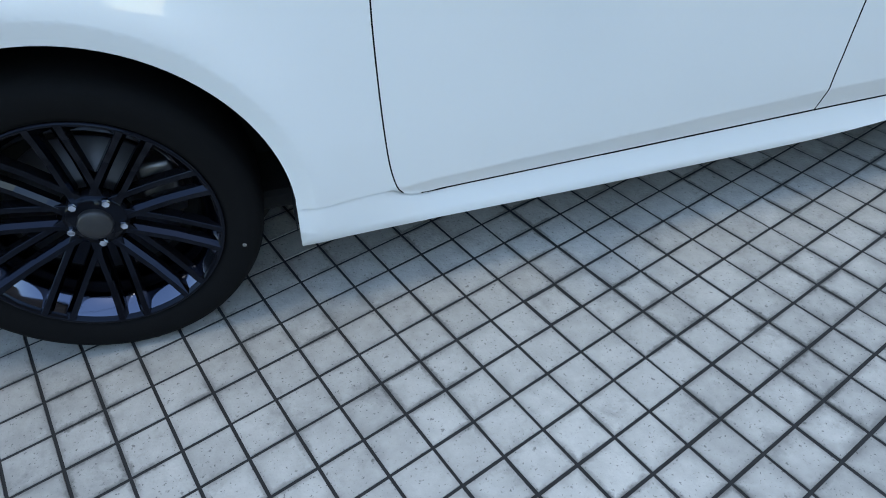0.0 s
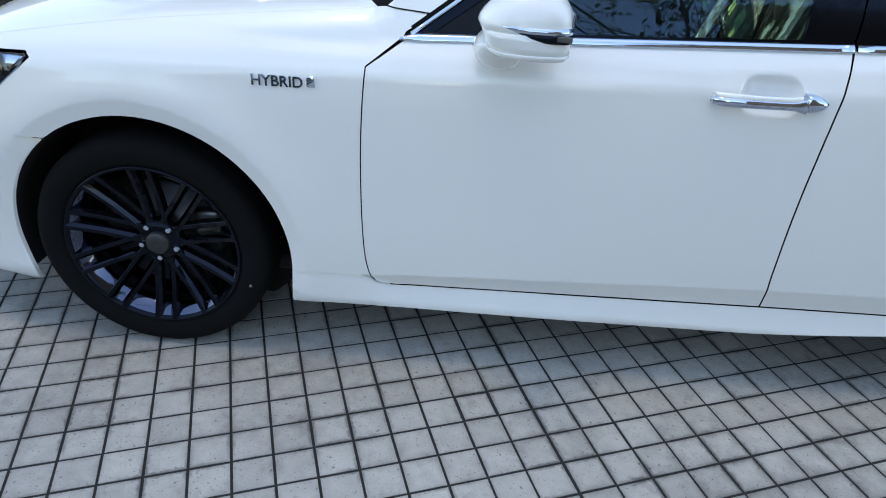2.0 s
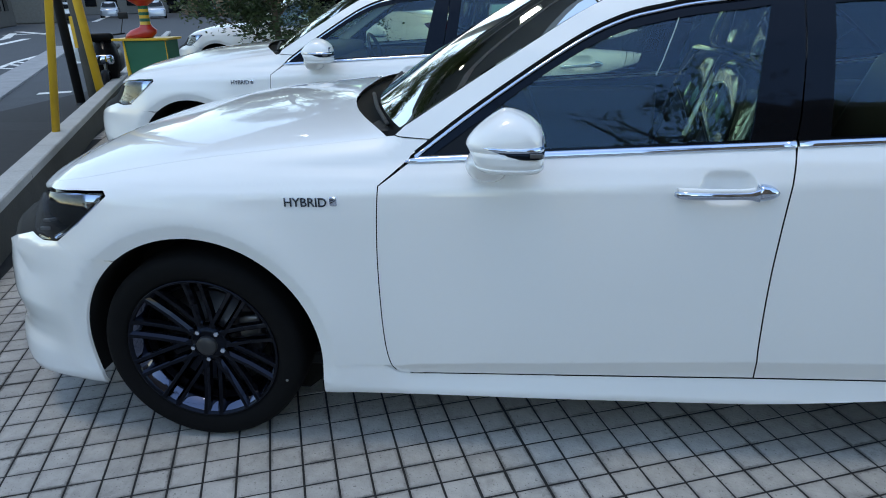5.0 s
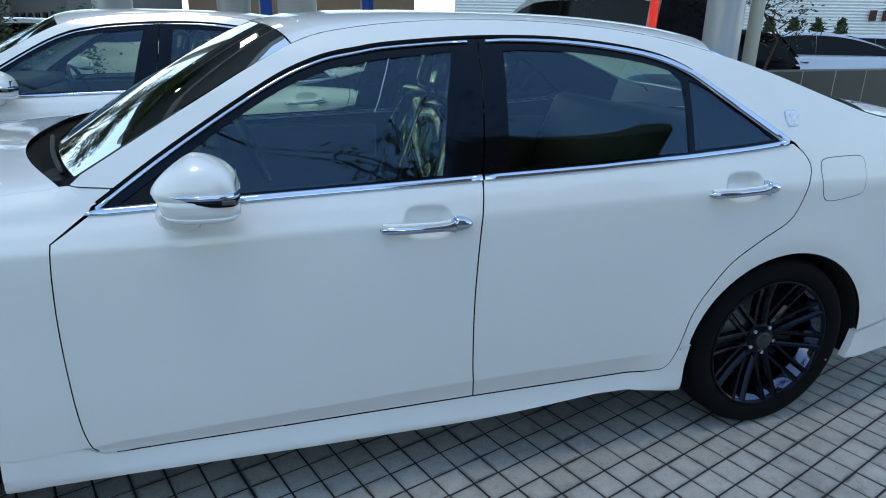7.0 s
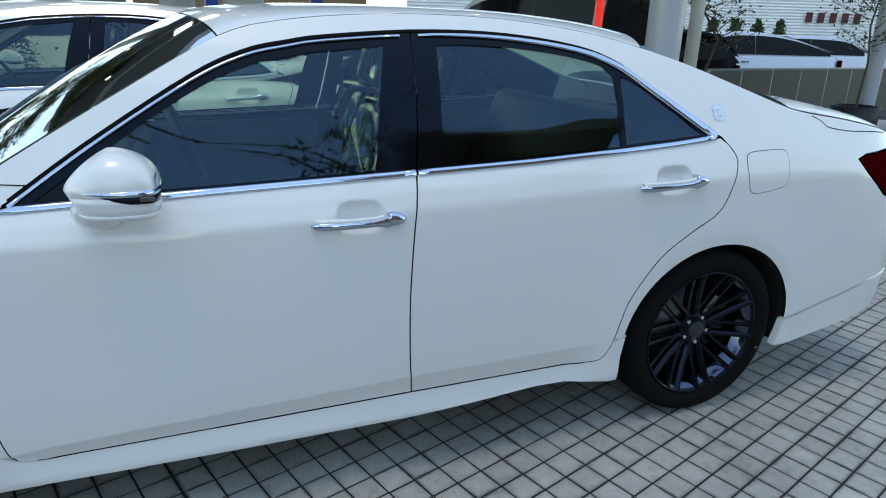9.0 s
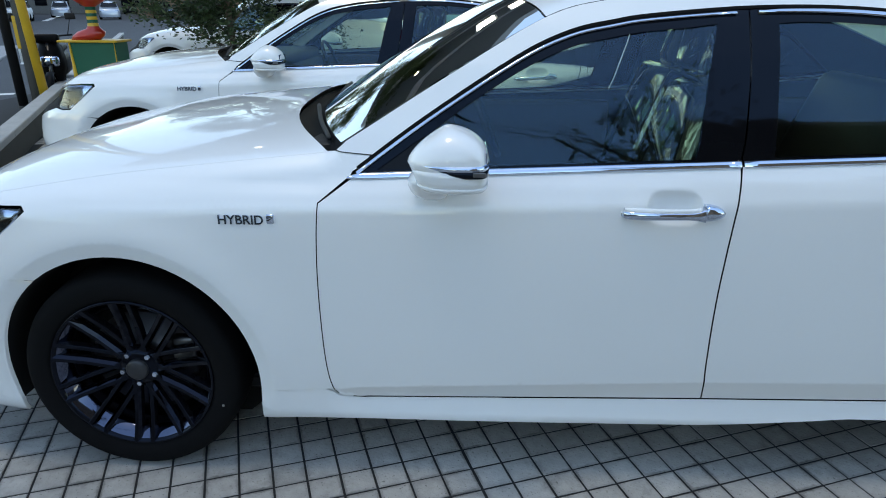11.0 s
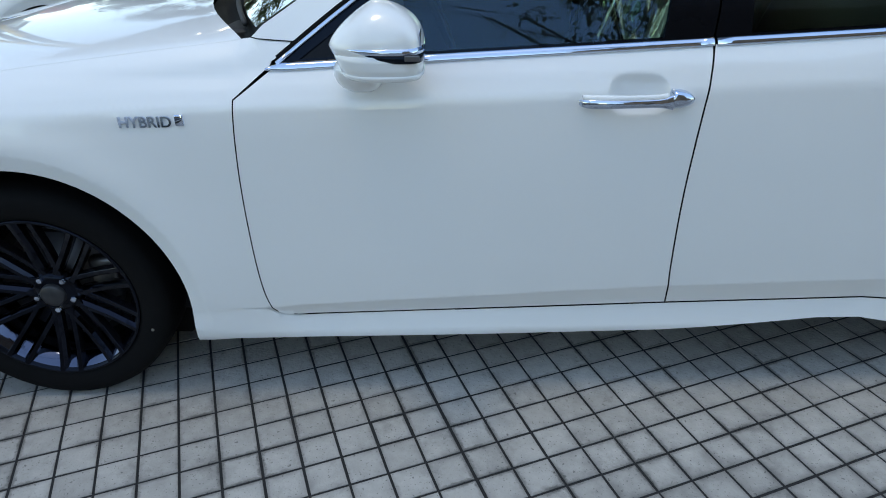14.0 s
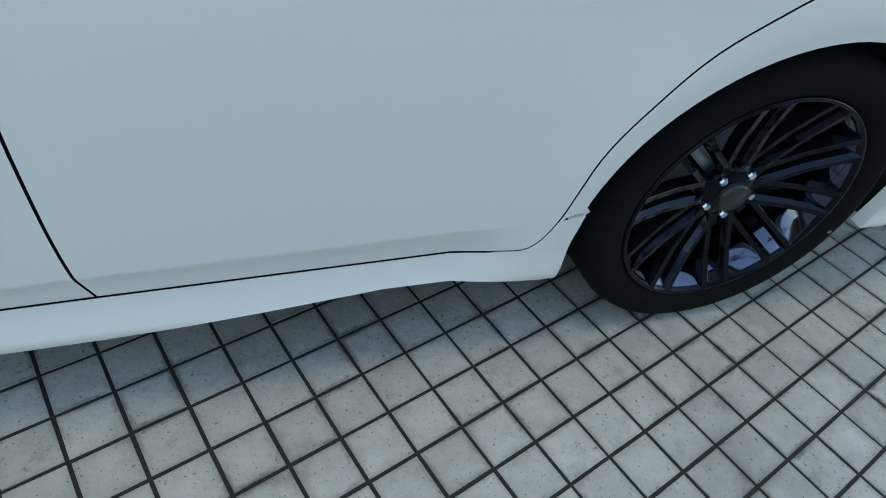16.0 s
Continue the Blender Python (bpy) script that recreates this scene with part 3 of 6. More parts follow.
def build_mirror(parent, s):
    """Door mirror: domed cap, indicator strip, under-shell and foot; s is -1 for the near flank."""
    mirror_part = empty("door_mirror")
    mirror_part.parent = parent

    def shell(name, levels, mat, label, n=40):
        """Closed rings: each level gives z, front and rear end in x, outer and inner end in y."""
        v, f = [], []
        for z, xa, xb, ya, yb in levels:
            for i in range(n):
                a = math.tau * i / n
                ca, sa = math.cos(a), math.sin(a)
                p = (0.42 if z < 1.05 else min(1.0, 0.42 + (z - 1.05) * 12)) if ca > 0 else 0.95
                ex = math.copysign(abs(ca) ** p, ca)
                ey = math.copysign(abs(sa) ** 0.72, sa)
                v.append(((xa + xb) / 2 + ex * (xb - xa) / 2, s * ((ya + yb) / 2 + ey * (yb - ya) / 2), z))
        for j in range(len(levels) - 1):
            for i in range(n):
                i2 = (i + 1) % n
                q = (j * n + i, j * n + i2, (j + 1) * n + i2, (j + 1) * n + i)
                f.append(q if s > 0 else q[::-1])
        f.append(tuple(range(n)) if s < 0 else tuple(range(n))[::-1])
        m = (len(levels) - 1) * n
        f.append(tuple(m + i for i in range(n)) if s > 0 else tuple(m + i for i in range(n))[::-1])
        return obj(name, v, f, mat, mirror_part, True, label)
    cap_levels = [(1.012, 0.870, 1.0585, 0.892, 1.076)]
    for k in range(15):
        t = math.sin(k / 14 * math.pi / 2)
        w = math.sqrt(max(0.0, 1 - t ** 2.2))
        cap_levels.append((1.026 + 0.083 * t, 0.957 - 0.094 * max(0.0, 1 - t ** 1.4) ** 0.90, 0.961 + 0.099 * max(0.0, 1 - t ** 2.3) ** 0.62, 0.980 - 0.088 * w - 0.002, 0.980 + 0.092 * w + 0.002))
    shell("cap", cap_levels, PAINT, "white domed mirror cap")
    shell("indicator", [(1.0165, 0.898, 1.0612, 0.886, 1.0800), (1.0220, 0.884, 1.0616, 0.885, 1.0806), (1.0280, 0.874, 1.0612, 0.886, 1.0796)], CHROME, "bright upper indicator strip")
    shell("indicator_lens", [(1.0010, 0.962, 1.0606, 0.890, 1.0790), (1.0090, 0.915, 1.0608, 0.888, 1.0798), (1.0168, 0.894, 1.0608, 0.886, 1.0800)], GLOSS_BLACK, "dark indicator lens")
    part("lamp_bezel", box_bm((0.030, 0.004, 0.011), (1.036, s * 1.0790, 1.0115), 0.0015, 2), STEEL, mirror_part, "small clear lamp block")
    shell("under_shell", [(1.0140, 0.870, 1.0590, 0.890, 1.0775), (1.0, 0.875, 1.0588, 0.890, 1.0770), (0.988, 0.880, 1.0585, 0.890, 1.0765), (0.9745, 0.885, 1.0578, 0.892, 1.0745)], PAINT, "white lower mirror shell")
    shell("base_lip", [(0.9750, 0.882, 1.0595, 0.888, 1.0765), (0.9680, 0.886, 1.0592, 0.888, 1.0750), (0.9620, 0.893, 1.0550, 0.892, 1.0680)], PAINT, "white rim under the mirror shell")
    shell("foot", [(0.980, 0.868, 1.010, 0.84, 1.040), (0.966, 0.860, 0.992, 0.83, 1.020), (0.950, 0.858, 0.976, 0.83, 1.000), (0.934, 0.863, 0.968, 0.83, 0.985), (0.922, 0.871, 0.962, 0.83, 0.972), (0.914, 0.884, 0.950, 0.83, 0.960)], PAINT, "white mirror foot")
    bm = box_bm((0.004, 0.140, 0.056), (1.0525, s * 0.978, 1.028), 0.002, 2)
    part("mirror_glass", bm, CHROME, mirror_part, "silvered mirror glass")
    return mirror_part


def build_handle(parent, hx, hz, s, tilt, name="door_handle"):
    h = empty(name)
    h.parent = parent
    yb = half_width(hx, hz - 0.06) + 0.004
    # depth and half height along the grip: pads at both ends, a slim bar between them
    line = [(-0.134, 0.004, 0.006), (-0.128, 0.014, 0.0095), (-0.112, 0.022, 0.0120), (-0.085, 0.028, 0.0125), (-0.055, 0.032, 0.0118), (-0.020, 0.034, 0.0112), (0.030, 0.035, 0.0112), (0.052, 0.034, 0.0130), (0.064, 0.033, 0.0165), (0.074, 0.031, 0.0195), (0.0765, 0.030, 0.0200), (0.077, 0.004, 0.0195)]
    pts = spline(line, 4)
    k2 = 16

    def bar(name, rows, mat, drop, tall, deep, label):
        v, f = [], []
        n = len(rows)
        for a, o, r in rows:
            for k in range(k2):
                t = math.tau * k / k2
                c = math.cos(t)
                v.append((hx + a, s * (yb - 0.013 + o + deep + (0.007 if c > 0 else 0.010) * math.copysign(abs(c) ** 0.7, c) * min(1.0, r / 0.012)), hz - drop + a * math.sin(tilt) + r * tall * math.sin(t)))
        for i in range(n - 1):
            for k in range(k2):
                f.append((i * k2 + k, i * k2 + (k + 1) % k2, (i + 1) * k2 + (k + 1) % k2, (i + 1) * k2 + k))
        f.append(tuple(range(k2)))
        f.append(tuple((n - 1) * k2 + k for k in range(k2))[::-1])
        obj(name, v, f, mat, h, True, label)
    bar("grip", pts, CHROME, 0.0150, 0.88, 0.0, "chrome pull grip")
    bar("grip_cover", [p for p in pts if -0.130 < p[0] < 0.064], PAINT, 0.0040, 0.72, -0.0035, "white upper face of the grip")
    v, f = lathe([(0.0, 0.022), (0.010, 0.0215), (0.018, 0.020), (0.0250, 0.013), (0.0268, -0.014)], 28)
    v = [(hx + 0.079 + (p[0] * 2.0 if p[0] > 0 else p[0] * 0.02), s * (yb - 0.004 + p[1]), hz - 0.013 + 0.1 * math.sin(tilt) + p[2] * 0.80) for p in v]
    obj("lock_cover", v, f, CHROME, h, True, "chrome lock cover")
    return h


def text_part(name, body, size, m, mat, parent, label="", depth=0.0015):
    cu = bpy.data.curves.new(name, "FONT")
    cu.body, cu.size, cu.extrude, cu.offset = body, size, depth, size * 0.018
    cu.align_x = "CENTER"
    tmp = new(name, cu)
    me = bpy.data.meshes.new_from_object(tmp.evaluated_get(bpy.context.evaluated_depsgraph_get()))
    bpy.data.objects.remove(tmp)
    me.materials.clear()
    me.materials.append(mat)
    ob = new(name, me)
    ob.matrix_world = m
    ob.parent = parent
    return tagged(ob, label)


def loft(name, rows, mat, parent, label="", flip=False):
    n = len(rows[0])
    v = [p for r in rows for p in r]
    f = []
    for i in range(len(rows) - 1):
        for j in range(n - 1):
            q = (i * n + j, i * n + j + 1, (i + 1) * n + j + 1, (i + 1) * n + j)
            f.append(q[::-1] if flip else q)
    return obj(name, v, f, mat, parent, True, label)


def top_row(xe, dx, crown, p=3.2, n=28, zoff=0.0, lim=1.0, bow=2.0):
    """One cross line of the upper body: ends on the shoulder at xe, its middle dx further along."""
    e = half_width(xe, shoulder(xe)) * lim
    row = []
    for k in range(n + 1):
        a = -math.cos(math.pi * k / n)
        t = abs(a)
        row.append((xe + dx * (1 - t ** bow), a * e, shoulder(xe) + crown * (1 - t ** p) + 0.014 * (1 - t ** 15) + zoff))
    return row


def lipped(row):
    """The row with both ends turned down."""
    (xa, ya, za), (xb, yb, zb) = row[0], row[-1]
    return [(xa, ya * 1.001, za - 0.012)] + row + [(xb, yb * 1.001, zb - 0.012)]


def build_flank(car, s):
    mir = s > 0
    kw = dict(mirror=mir)
    # front bumper
    seam = [(-0.213, 0.645), (-0.262, 0.648), (-0.310, 0.653), (-0.349, 0.670), (-0.405, 0.690)]
    arch_up = arch_points(ARCH_F, 128, 195, 16)
    bumper = [p for p in arch_up if p[1] > 0.2] + [(-0.352, 0.182), (-0.40, 0.176), (-0.55, 0.182), (-0.75, 0.195), (-0.88, 0.22), (-0.905, 0.30), (-0.905, 0.50), (-0.880, 0.535), (-0.80, 0.595), (-0.66, 0.655), (-0.56, 0.686), (-0.48, 0.681)] + seam[::-1][:-1]
    panel("front_bumper", bumper, PAINT, car, gap=0.0012, **kw)
    # fender
    fender = [(-0.215, 0.6465), (-0.262, 0.6495), (-0.311, 0.6545), (-0.351, 0.672), (-0.400, 0.694), (-0.30, 0.760), (-0.233, 0.815), (-0.199, 0.845), (-0.209, 0.858), (-0.30, 0.856), (-0.405, 0.846), (-0.45, 0.845)]
    xs = list(np.linspace(-0.46, 0.60, 24))
    fender += [(x, shoulder(x)) for x in xs]
    fender += [(0.645, 1.001), (0.700, 0.997), (0.757, 0.993), (0.728, 0.972), (0.700, 0.955), (0.695, 0.945)] + FRONT_EDGE[:26] + [(0.612, 0.3040), (0.404, 0.3018)]
    fender += [p for p in arch_points(ARCH_F, -3, 126, 34)]
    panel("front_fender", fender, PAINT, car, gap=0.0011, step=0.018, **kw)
    # skirt
    skirt = [(0.404, 0.300), (0.500, 0.303), (0.606, 0.3020), (0.620, 0.2920), (0.640, 0.2770)] + [(x, sill_top(x) - 0.0018) for x in np.linspace(0.69, 2.335, 40)] + REAR_EDGE[1:11] + [(2.494, 0.372), (2.487, 0.30), (2.485, 0.199), (2.455, 0.198), (2.37, 0.215), (2.27, 0.232), (2.15, 0.233), (2.0, 0.222), (1.71, 0.203), (1.2, 0.197), (0.60, 0.197), (0.50, 0.195), (0.44, 0.188), (0.398, 0.190)]
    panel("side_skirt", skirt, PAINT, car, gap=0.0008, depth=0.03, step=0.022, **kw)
    # black strip along the door's lower gap, drawing the shade inside it
    ribbon("sill_seal", [(x, sill_top(x) + 0.0002) for x in np.linspace(0.678, 2.33, 50)], 0.0029, SEAL_AND_GAP, car, -0.0018, mir, "", 0.004)
    # doors
    fd = empty("front_door")
    fd.parent = car
    rd = empty("rear_door")
    rd.parent = car
    poly = FRONT_EDGE[::-1] + [(0.697, 0.940)] + belt_line(0.74, 1.727, 0.0) + MID_EDGE[::-1][1:] + [(1.70, sill_top(1.70))]
    poly = poly + [(x, sill_top(x)) for x in np.linspace(1.65, 0.73, 22)]
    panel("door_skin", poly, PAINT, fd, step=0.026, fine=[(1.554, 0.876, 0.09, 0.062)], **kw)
    poly = MID_EDGE + belt_line(1.76, 2.80, 0.0, 20) + REAR_EDGE[::-1] + [(x, sill_top(x)) for x in np.linspace(2.30, 1.74, 14)]
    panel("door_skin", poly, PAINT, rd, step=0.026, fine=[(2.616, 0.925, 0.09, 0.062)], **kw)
    build_handle(fd, 1.548, 0.884, s, 0.02)
    build_handle(rd, 2.610, 0.932, s, 0.055)
    build_mirror(fd, s)
    # side of the cabin, rear quarter and tail corner in one pressing
    q = [(0.766, 0.995)] + [(x, z + 0.004) for x, z in DLO_TOP if x > 0.765] + [(2.83, 1.057)] + REAR_EDGE[::-1][3:-8]
    q += [(2.455, 0.375), (2.497, 0.378)] + arch_points(ARCH_R, 173, 2, 34)
    q += [(3.236, 0.345), (3.45, 0.398), (3.69, 0.459), (3.93, 0.475), (3.965, 0.60), (3.955, 0.78), (3.70, 0.795), (3.64, 0.82), (3.53, 0.905), (3.475, 0.962), (3.52, 0.978), (3.70, 0.990), (3.80, 0.995)]
    q += [(x, shoulder(x)) for x in np.linspace(3.80, 1.23, 60)] + [(x, shoulder(x)) for x in np.linspace(1.20, 0.68, 14)] + [(0.648, 1.0035), (0.70, 0.9995)]
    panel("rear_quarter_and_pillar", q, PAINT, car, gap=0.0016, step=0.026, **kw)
    skirt_r = [(3.238, 0.340), (3.45, 0.393), (3.69, 0.454), (3.92, 0.470), (3.93, 0.40), (3.90, 0.33), (3.70, 0.300), (3.45, 0.258), (3.25, 0.226), (3.213, 0.228), (3.232, 0.285)]
    panel("rear_skirt", skirt_r, PAINT, car, gap=0.0016, depth=0.03, offset=0.004, step=0.018, **kw)
    # dark structure behind the gaps
    core = [(0.41, 0.24), (0.41, 0.6), (0.42, 0.85), (0.62, 0.90), (0.72, 0.93)] + belt_line(0.76, 2.80, -0.01, 20) + [(2.95, 1.0), (2.95, 0.75), (2.66, 0.69), (2.52, 0.56), (2.46, 0.40), (2.45, 0.26), (1.4, 0.23)]
    panel("door_frame", core, DARK, car, gap=0, offset=-0.022, depth=0.002, step=0.08, **kw)
    for nm, pol in (("front_core", [(-0.84, 0.24), (-0.42, 0.22), (-0.42, 0.6), (-0.2, 0.76), (0.3, 0.76), (0.42, 0.5), (0.42, 0.9), (-0.3, 0.84), (-0.44, 0.83), (-0.80, 0.69)]), ("rear_core", [(3.26, 0.28), (3.85, 0.36), (3.88, 0.75), (3.6, 0.98), (2.9, 1.0), (2.9, 0.72), (3.1, 0.66), (3.25, 0.45)])):
        panel(nm, pol, DARK, car, gap=0, offset=-0.022, depth=0.002, step=0.08, **kw)
    top = [p for p in DLO_TOP if p[0] > 1.80]
    panel("pillar_lining", [(p[0], p[1] - 0.012) for p in top] + [(2.83, 1.04), (3.10, 1.02), (3.10, shoulder(3.10) - 0.02)] + [(x, shoulder(x) - 0.012) for x in np.linspace(3.0, 1.80, 24)], DARK, car, gap=0, offset=-0.040, depth=0.002, step=0.06, **kw)
    if s < 0:
        panel("pillar_trim", [(2.50, 1.02), (2.47, 1.27), (2.60, 1.22), (2.72, 1.15), (2.86, 1.08), (2.90, 1.03)], DARK, car, gap=0, offset=-0.035, depth=0.002, step=0.08, **kw)
    # window surround and panes
    ring = [(x, z) for x, z in DLO_TOP]
    front_top = [p for p in ring if p[0] < 1.775]
    rear_top = [p for p in ring if p[0] > 1.790]
    frame_f = belt_line(0.735, 1.727, 0.012) + [(1.740, 1.05), (1.762, 1.20), (1.775, 1.365)] + front_top[::-1]
    glass_f = [(0.905, belt(0.9) + 0.016)] + belt_line(0.95, 1.612, 0.016) + [(1.622, 1.03), (1.655, 1.20), (1.688, 1.330)]
    tops = [(x, z - 0.036) for x, z in front_top if 0.98 < x < 1.66]
    glass_f += tops[::-1] + [(0.922, 1.062)]
    glass_q = [(0.765, belt(0.765) + 0.016), (0.83, belt(0.83) + 0.016), (0.884, belt(0.88) + 0.016), (0.894, 1.045), (0.86, 1.024)]
    frame_r = [(1.7315, belt(1.73) + 0.012), (1.9, belt(1.9) + 0.012), (2.2, belt(2.2) + 0.012), (2.5, belt(2.5) + 0.012), (2.70, belt(2.70) + 0.012), (2.785, belt(2.785) + 0.012)] + rear_top[::-1] + [(1.779, 1.365), (1.766, 1.20), (1.7445, 1.05)]
    glass_r = belt_line(1.815, 2.428, 0.016) + [(2.434, 1.09), (2.446, 1.17), (2.450, 1.245)] + [(x, z - 0.034) for x, z in rear_top if 1.87 < x < 2.43][::-1] + [(1.852, 1.332), (1.838, 1.20), (1.822, 1.06)]
    glass_rq = belt_line(2.450, 2.752, 0.018, 8) + [(2.66, 1.142), (2.58, 1.198), (2.51, 1.238), (2.474, 1.250), (2.466, 1.17)]
    for nm, host, fr, panes in (("window_frame", fd, frame_f, ((glass_f, GLASS), (glass_q, DARK_GLASS))), ("window_frame", rd, frame_r, ((glass_r, PRIVACY), (glass_rq, PRIVACY)))):
        ring_panel(nm, fr, [p for p, _ in panes], GLOSS_BLACK, host, mir)
        for pol, mt in panes:
            panel("window", pol, mt, host, gap=-0.004, offset=-0.006, depth=0.0005, step=0.05, **kw)
    ribbon("belt_trim", [(0.686, belt(0.69) + 0.001), (0.700, belt(0.70) + 0.003), (0.712, belt(0.71) + 0.004), (0.726, belt(0.726) + 0.004)] + belt_line(0.745, 1.726, 0.004, 26), 0.0155, CHROME, fd, 0.002, mir, "chrome belt moulding", 0.006, None, True)
    ribbon("belt_trim", belt_line(1.733, 2.80, 0.004, 26), 0.0155, CHROME, rd, 0.002, mir, "chrome belt moulding", 0.006)
    ribbon("window_trim", [(x, z - 0.006) for x, z in front_top], 0.0095, CHROME, fd, 0.001, mir, "chrome window moulding", 0.005, 0.007)
    ribbon("window_trim", [(x, z - 0.005) for x, z in rear_top], 0.0085, CHROME, rd, 0.001, mir, "chrome window moulding", 0.005, 0.028)
    ribbon("window_seal", [(x, z + 0.006) for x, z in DLO_TOP if x < 2.5], 0.011, SEAL_AND_GAP, car, -0.003, mir, "thin black rubber seal", 0.004)
    # fuel flap and its gap
    if s < 0:
        flap = [tuple(p) for p in spline([(2.926, 0.985), (2.946, 1.005), (3.015, 1.010), (3.088, 1.011), (3.112, 0.997), (3.118, 0.95), (3.112, 0.900), (3.095, 0.884), (3.035, 0.872), (2.968, 0.866), (2.940, 0.880), (2.932, 0.93)], 4, True)]
        panel("fuel_flap_gap", flap, DARK, car, gap=-0.0012, offset=0.0006, depth=0.001, step=0.05)
        panel("fuel_flap", flap, PAINT, car, gap=0.0009, offset=0.0014, depth=0.001, step=0.03)
    # black line laid on the skin for the dark of the boot's shut gap
    ribbon("boot_seam", [tuple(p) for p in spline(BOOT_LINE, 5)], 0.0028, SEAL_AND_GAP, car, -0.0012, mir, "", 0.003)
    # headlamp
    hl = empty("headlamp")
    hl.parent = car
    lamp = [(-0.405, 0.694), (-0.30, 0.757), (-0.235, 0.813), (-0.203, 0.844), (-0.213, 0.855), (-0.30, 0.853), (-0.405, 0.842), (-0.45, 0.836), (-0.492, 0.818), (-0.530, 0.783), (-0.548, 0.738), (-0.538, 0.702), (-0.480, 0.685)]
    panel("housing", lamp, GLOSS_BLACK, hl, gap=0.003, offset=-0.028, depth=0.005, **kw)
    panel("reflector", [(-0.375, 0.728), (-0.30, 0.775), (-0.25, 0.815), (-0.218, 0.844), (-0.30, 0.847), (-0.40, 0.835), (-0.47, 0.815), (-0.50, 0.785), (-0.47, 0.760), (-0.42, 0.742)], CHROME, hl, gap=0, offset=-0.008, depth=0.012, label="bright reflector", **kw)
    ribbon("light_strip", [(-0.410, 0.703), (-0.36, 0.727), (-0.30, 0.768), (-0.25, 0.808), (-0.222, 0.836)], 0.012, CHROME, hl, -0.007, mir, "slim bright light strip", 0.004)
    for bx, bz in ((-0.47, 0.715), (-0.445, 0.745)):
        bm = box_bm((0.035, 0.010, 0.010), (bx, s * (half_width(bx, bz) - 0.014), bz), 0.002, 2)
        part("lamp_bracket", bm, STEEL, hl, "small bright fitting")
    c = panel("lens", lamp, LENS, hl, gap=0.003, offset=0.0, depth=0.004, **kw)
    c.visible_shadow = False
    # tail lamp
    tl = [(3.473, 0.962), (3.53, 0.905), (3.64, 0.822), (3.70, 0.797), (3.95, 0.785), (3.94, 0.93), (3.80, 0.990), (3.70, 0.986), (3.52, 0.974)]
    panel("tail_lamp", tl, TAIL_RED, car, gap=0.003, offset=0.002, depth=0.01, label="red tail lamp lens", **kw)
    for cx in (0.011, 2.85):
        build_wheel(car, cx, s)
    # inner arches
    for cx, cz, rx, rz in (ARCH_F, ARCH_R):
        v, f = lathe([(1.0, 0.0), (1.0, 1.0)], 40, "y", math.pi * 1.16, -0.08 * math.pi)
        v = [(cx + p[0] * (rx + 0.002), s * ((half_width(cx + p[0] * rx, max(0.30, cz + p[2] * rz)) - 0.010) * (1 - p[1]) + 0.56 * p[1]), cz + p[2] * (rz + 0.002)) for p in v]
        obj("arch_liner", v, f, DARK, car, True)
        v, f = lathe([(0.0, 0.0), (1.0, 0.0)], 40, "y")
        v = [(cx + p[0] * (rx + 0.01), s * 0.57, cz + p[2] * (rz + 0.01)) for p in v]
        obj("arch_back", v, f, DARK, car, True)


def ring_panel(name, outer, holes, mat, parent, mirror):
    """A frame with openings, laid on the side."""
    from mathutils.geometry import delaunay_2d_cdt
    pts, edges = [], []
    loops = [densify(outer, 0.02)] + [densify(h, 0.02) for h in holes]
    for lp in loops:
        o = len(pts)
        pts += [Vector((float(p[0]), float(p[1]))) for p in lp]
        edges += [(o + i, o + (i + 1) % len(lp)) for i in range(len(lp))]
    v2, _, f2, _, _, _ = delaunay_2d_cdt(pts, edges, [], 0, 1e-5)
    s = 1 if mirror else -1
    out = [(float(p[0]), float(p[1])) for p in loops[0]]
    ins = [[(float(p[0]), float(p[1])) for p in lp] for lp in loops[1:]]
    verts = [(p.x, s * (half_width(p.x, p.y) - 0.002), p.y) for p in v2]
    norms = [side_normal(p.x, p.y) for p in v2]
    norms = [(n.x, n.y * -s, n.z) for n in norms]
    faces = []
    for f in f2:
        c = sum((v2[i] for i in f), Vector((0, 0))) / len(f)
        if inside(out, c.x, c.y) and not any(inside(h, c.x, c.y) for h in ins):
            ccw = (v2[f[1]] - v2[f[0]]).cross(v2[f[2]] - v2[f[0]]) > 0
            faces.append(tuple(f) if ccw != mirror else tuple(f)[::-1])
    base = 0
    for lp in loops:
        n = len(lp)
        o = len(verts)
        for i in range(n):
            x, y, z = verts[base + i]
            verts.append((x, y - s * 0.012, z))
            norms.append(norms[base + i])
        for i in range(n):
            j = (i + 1) % n
            faces.append((base + i, base + j, o + j, o + i))
        base += n
    return obj(name, verts, faces, mat, parent, True, "", norms)


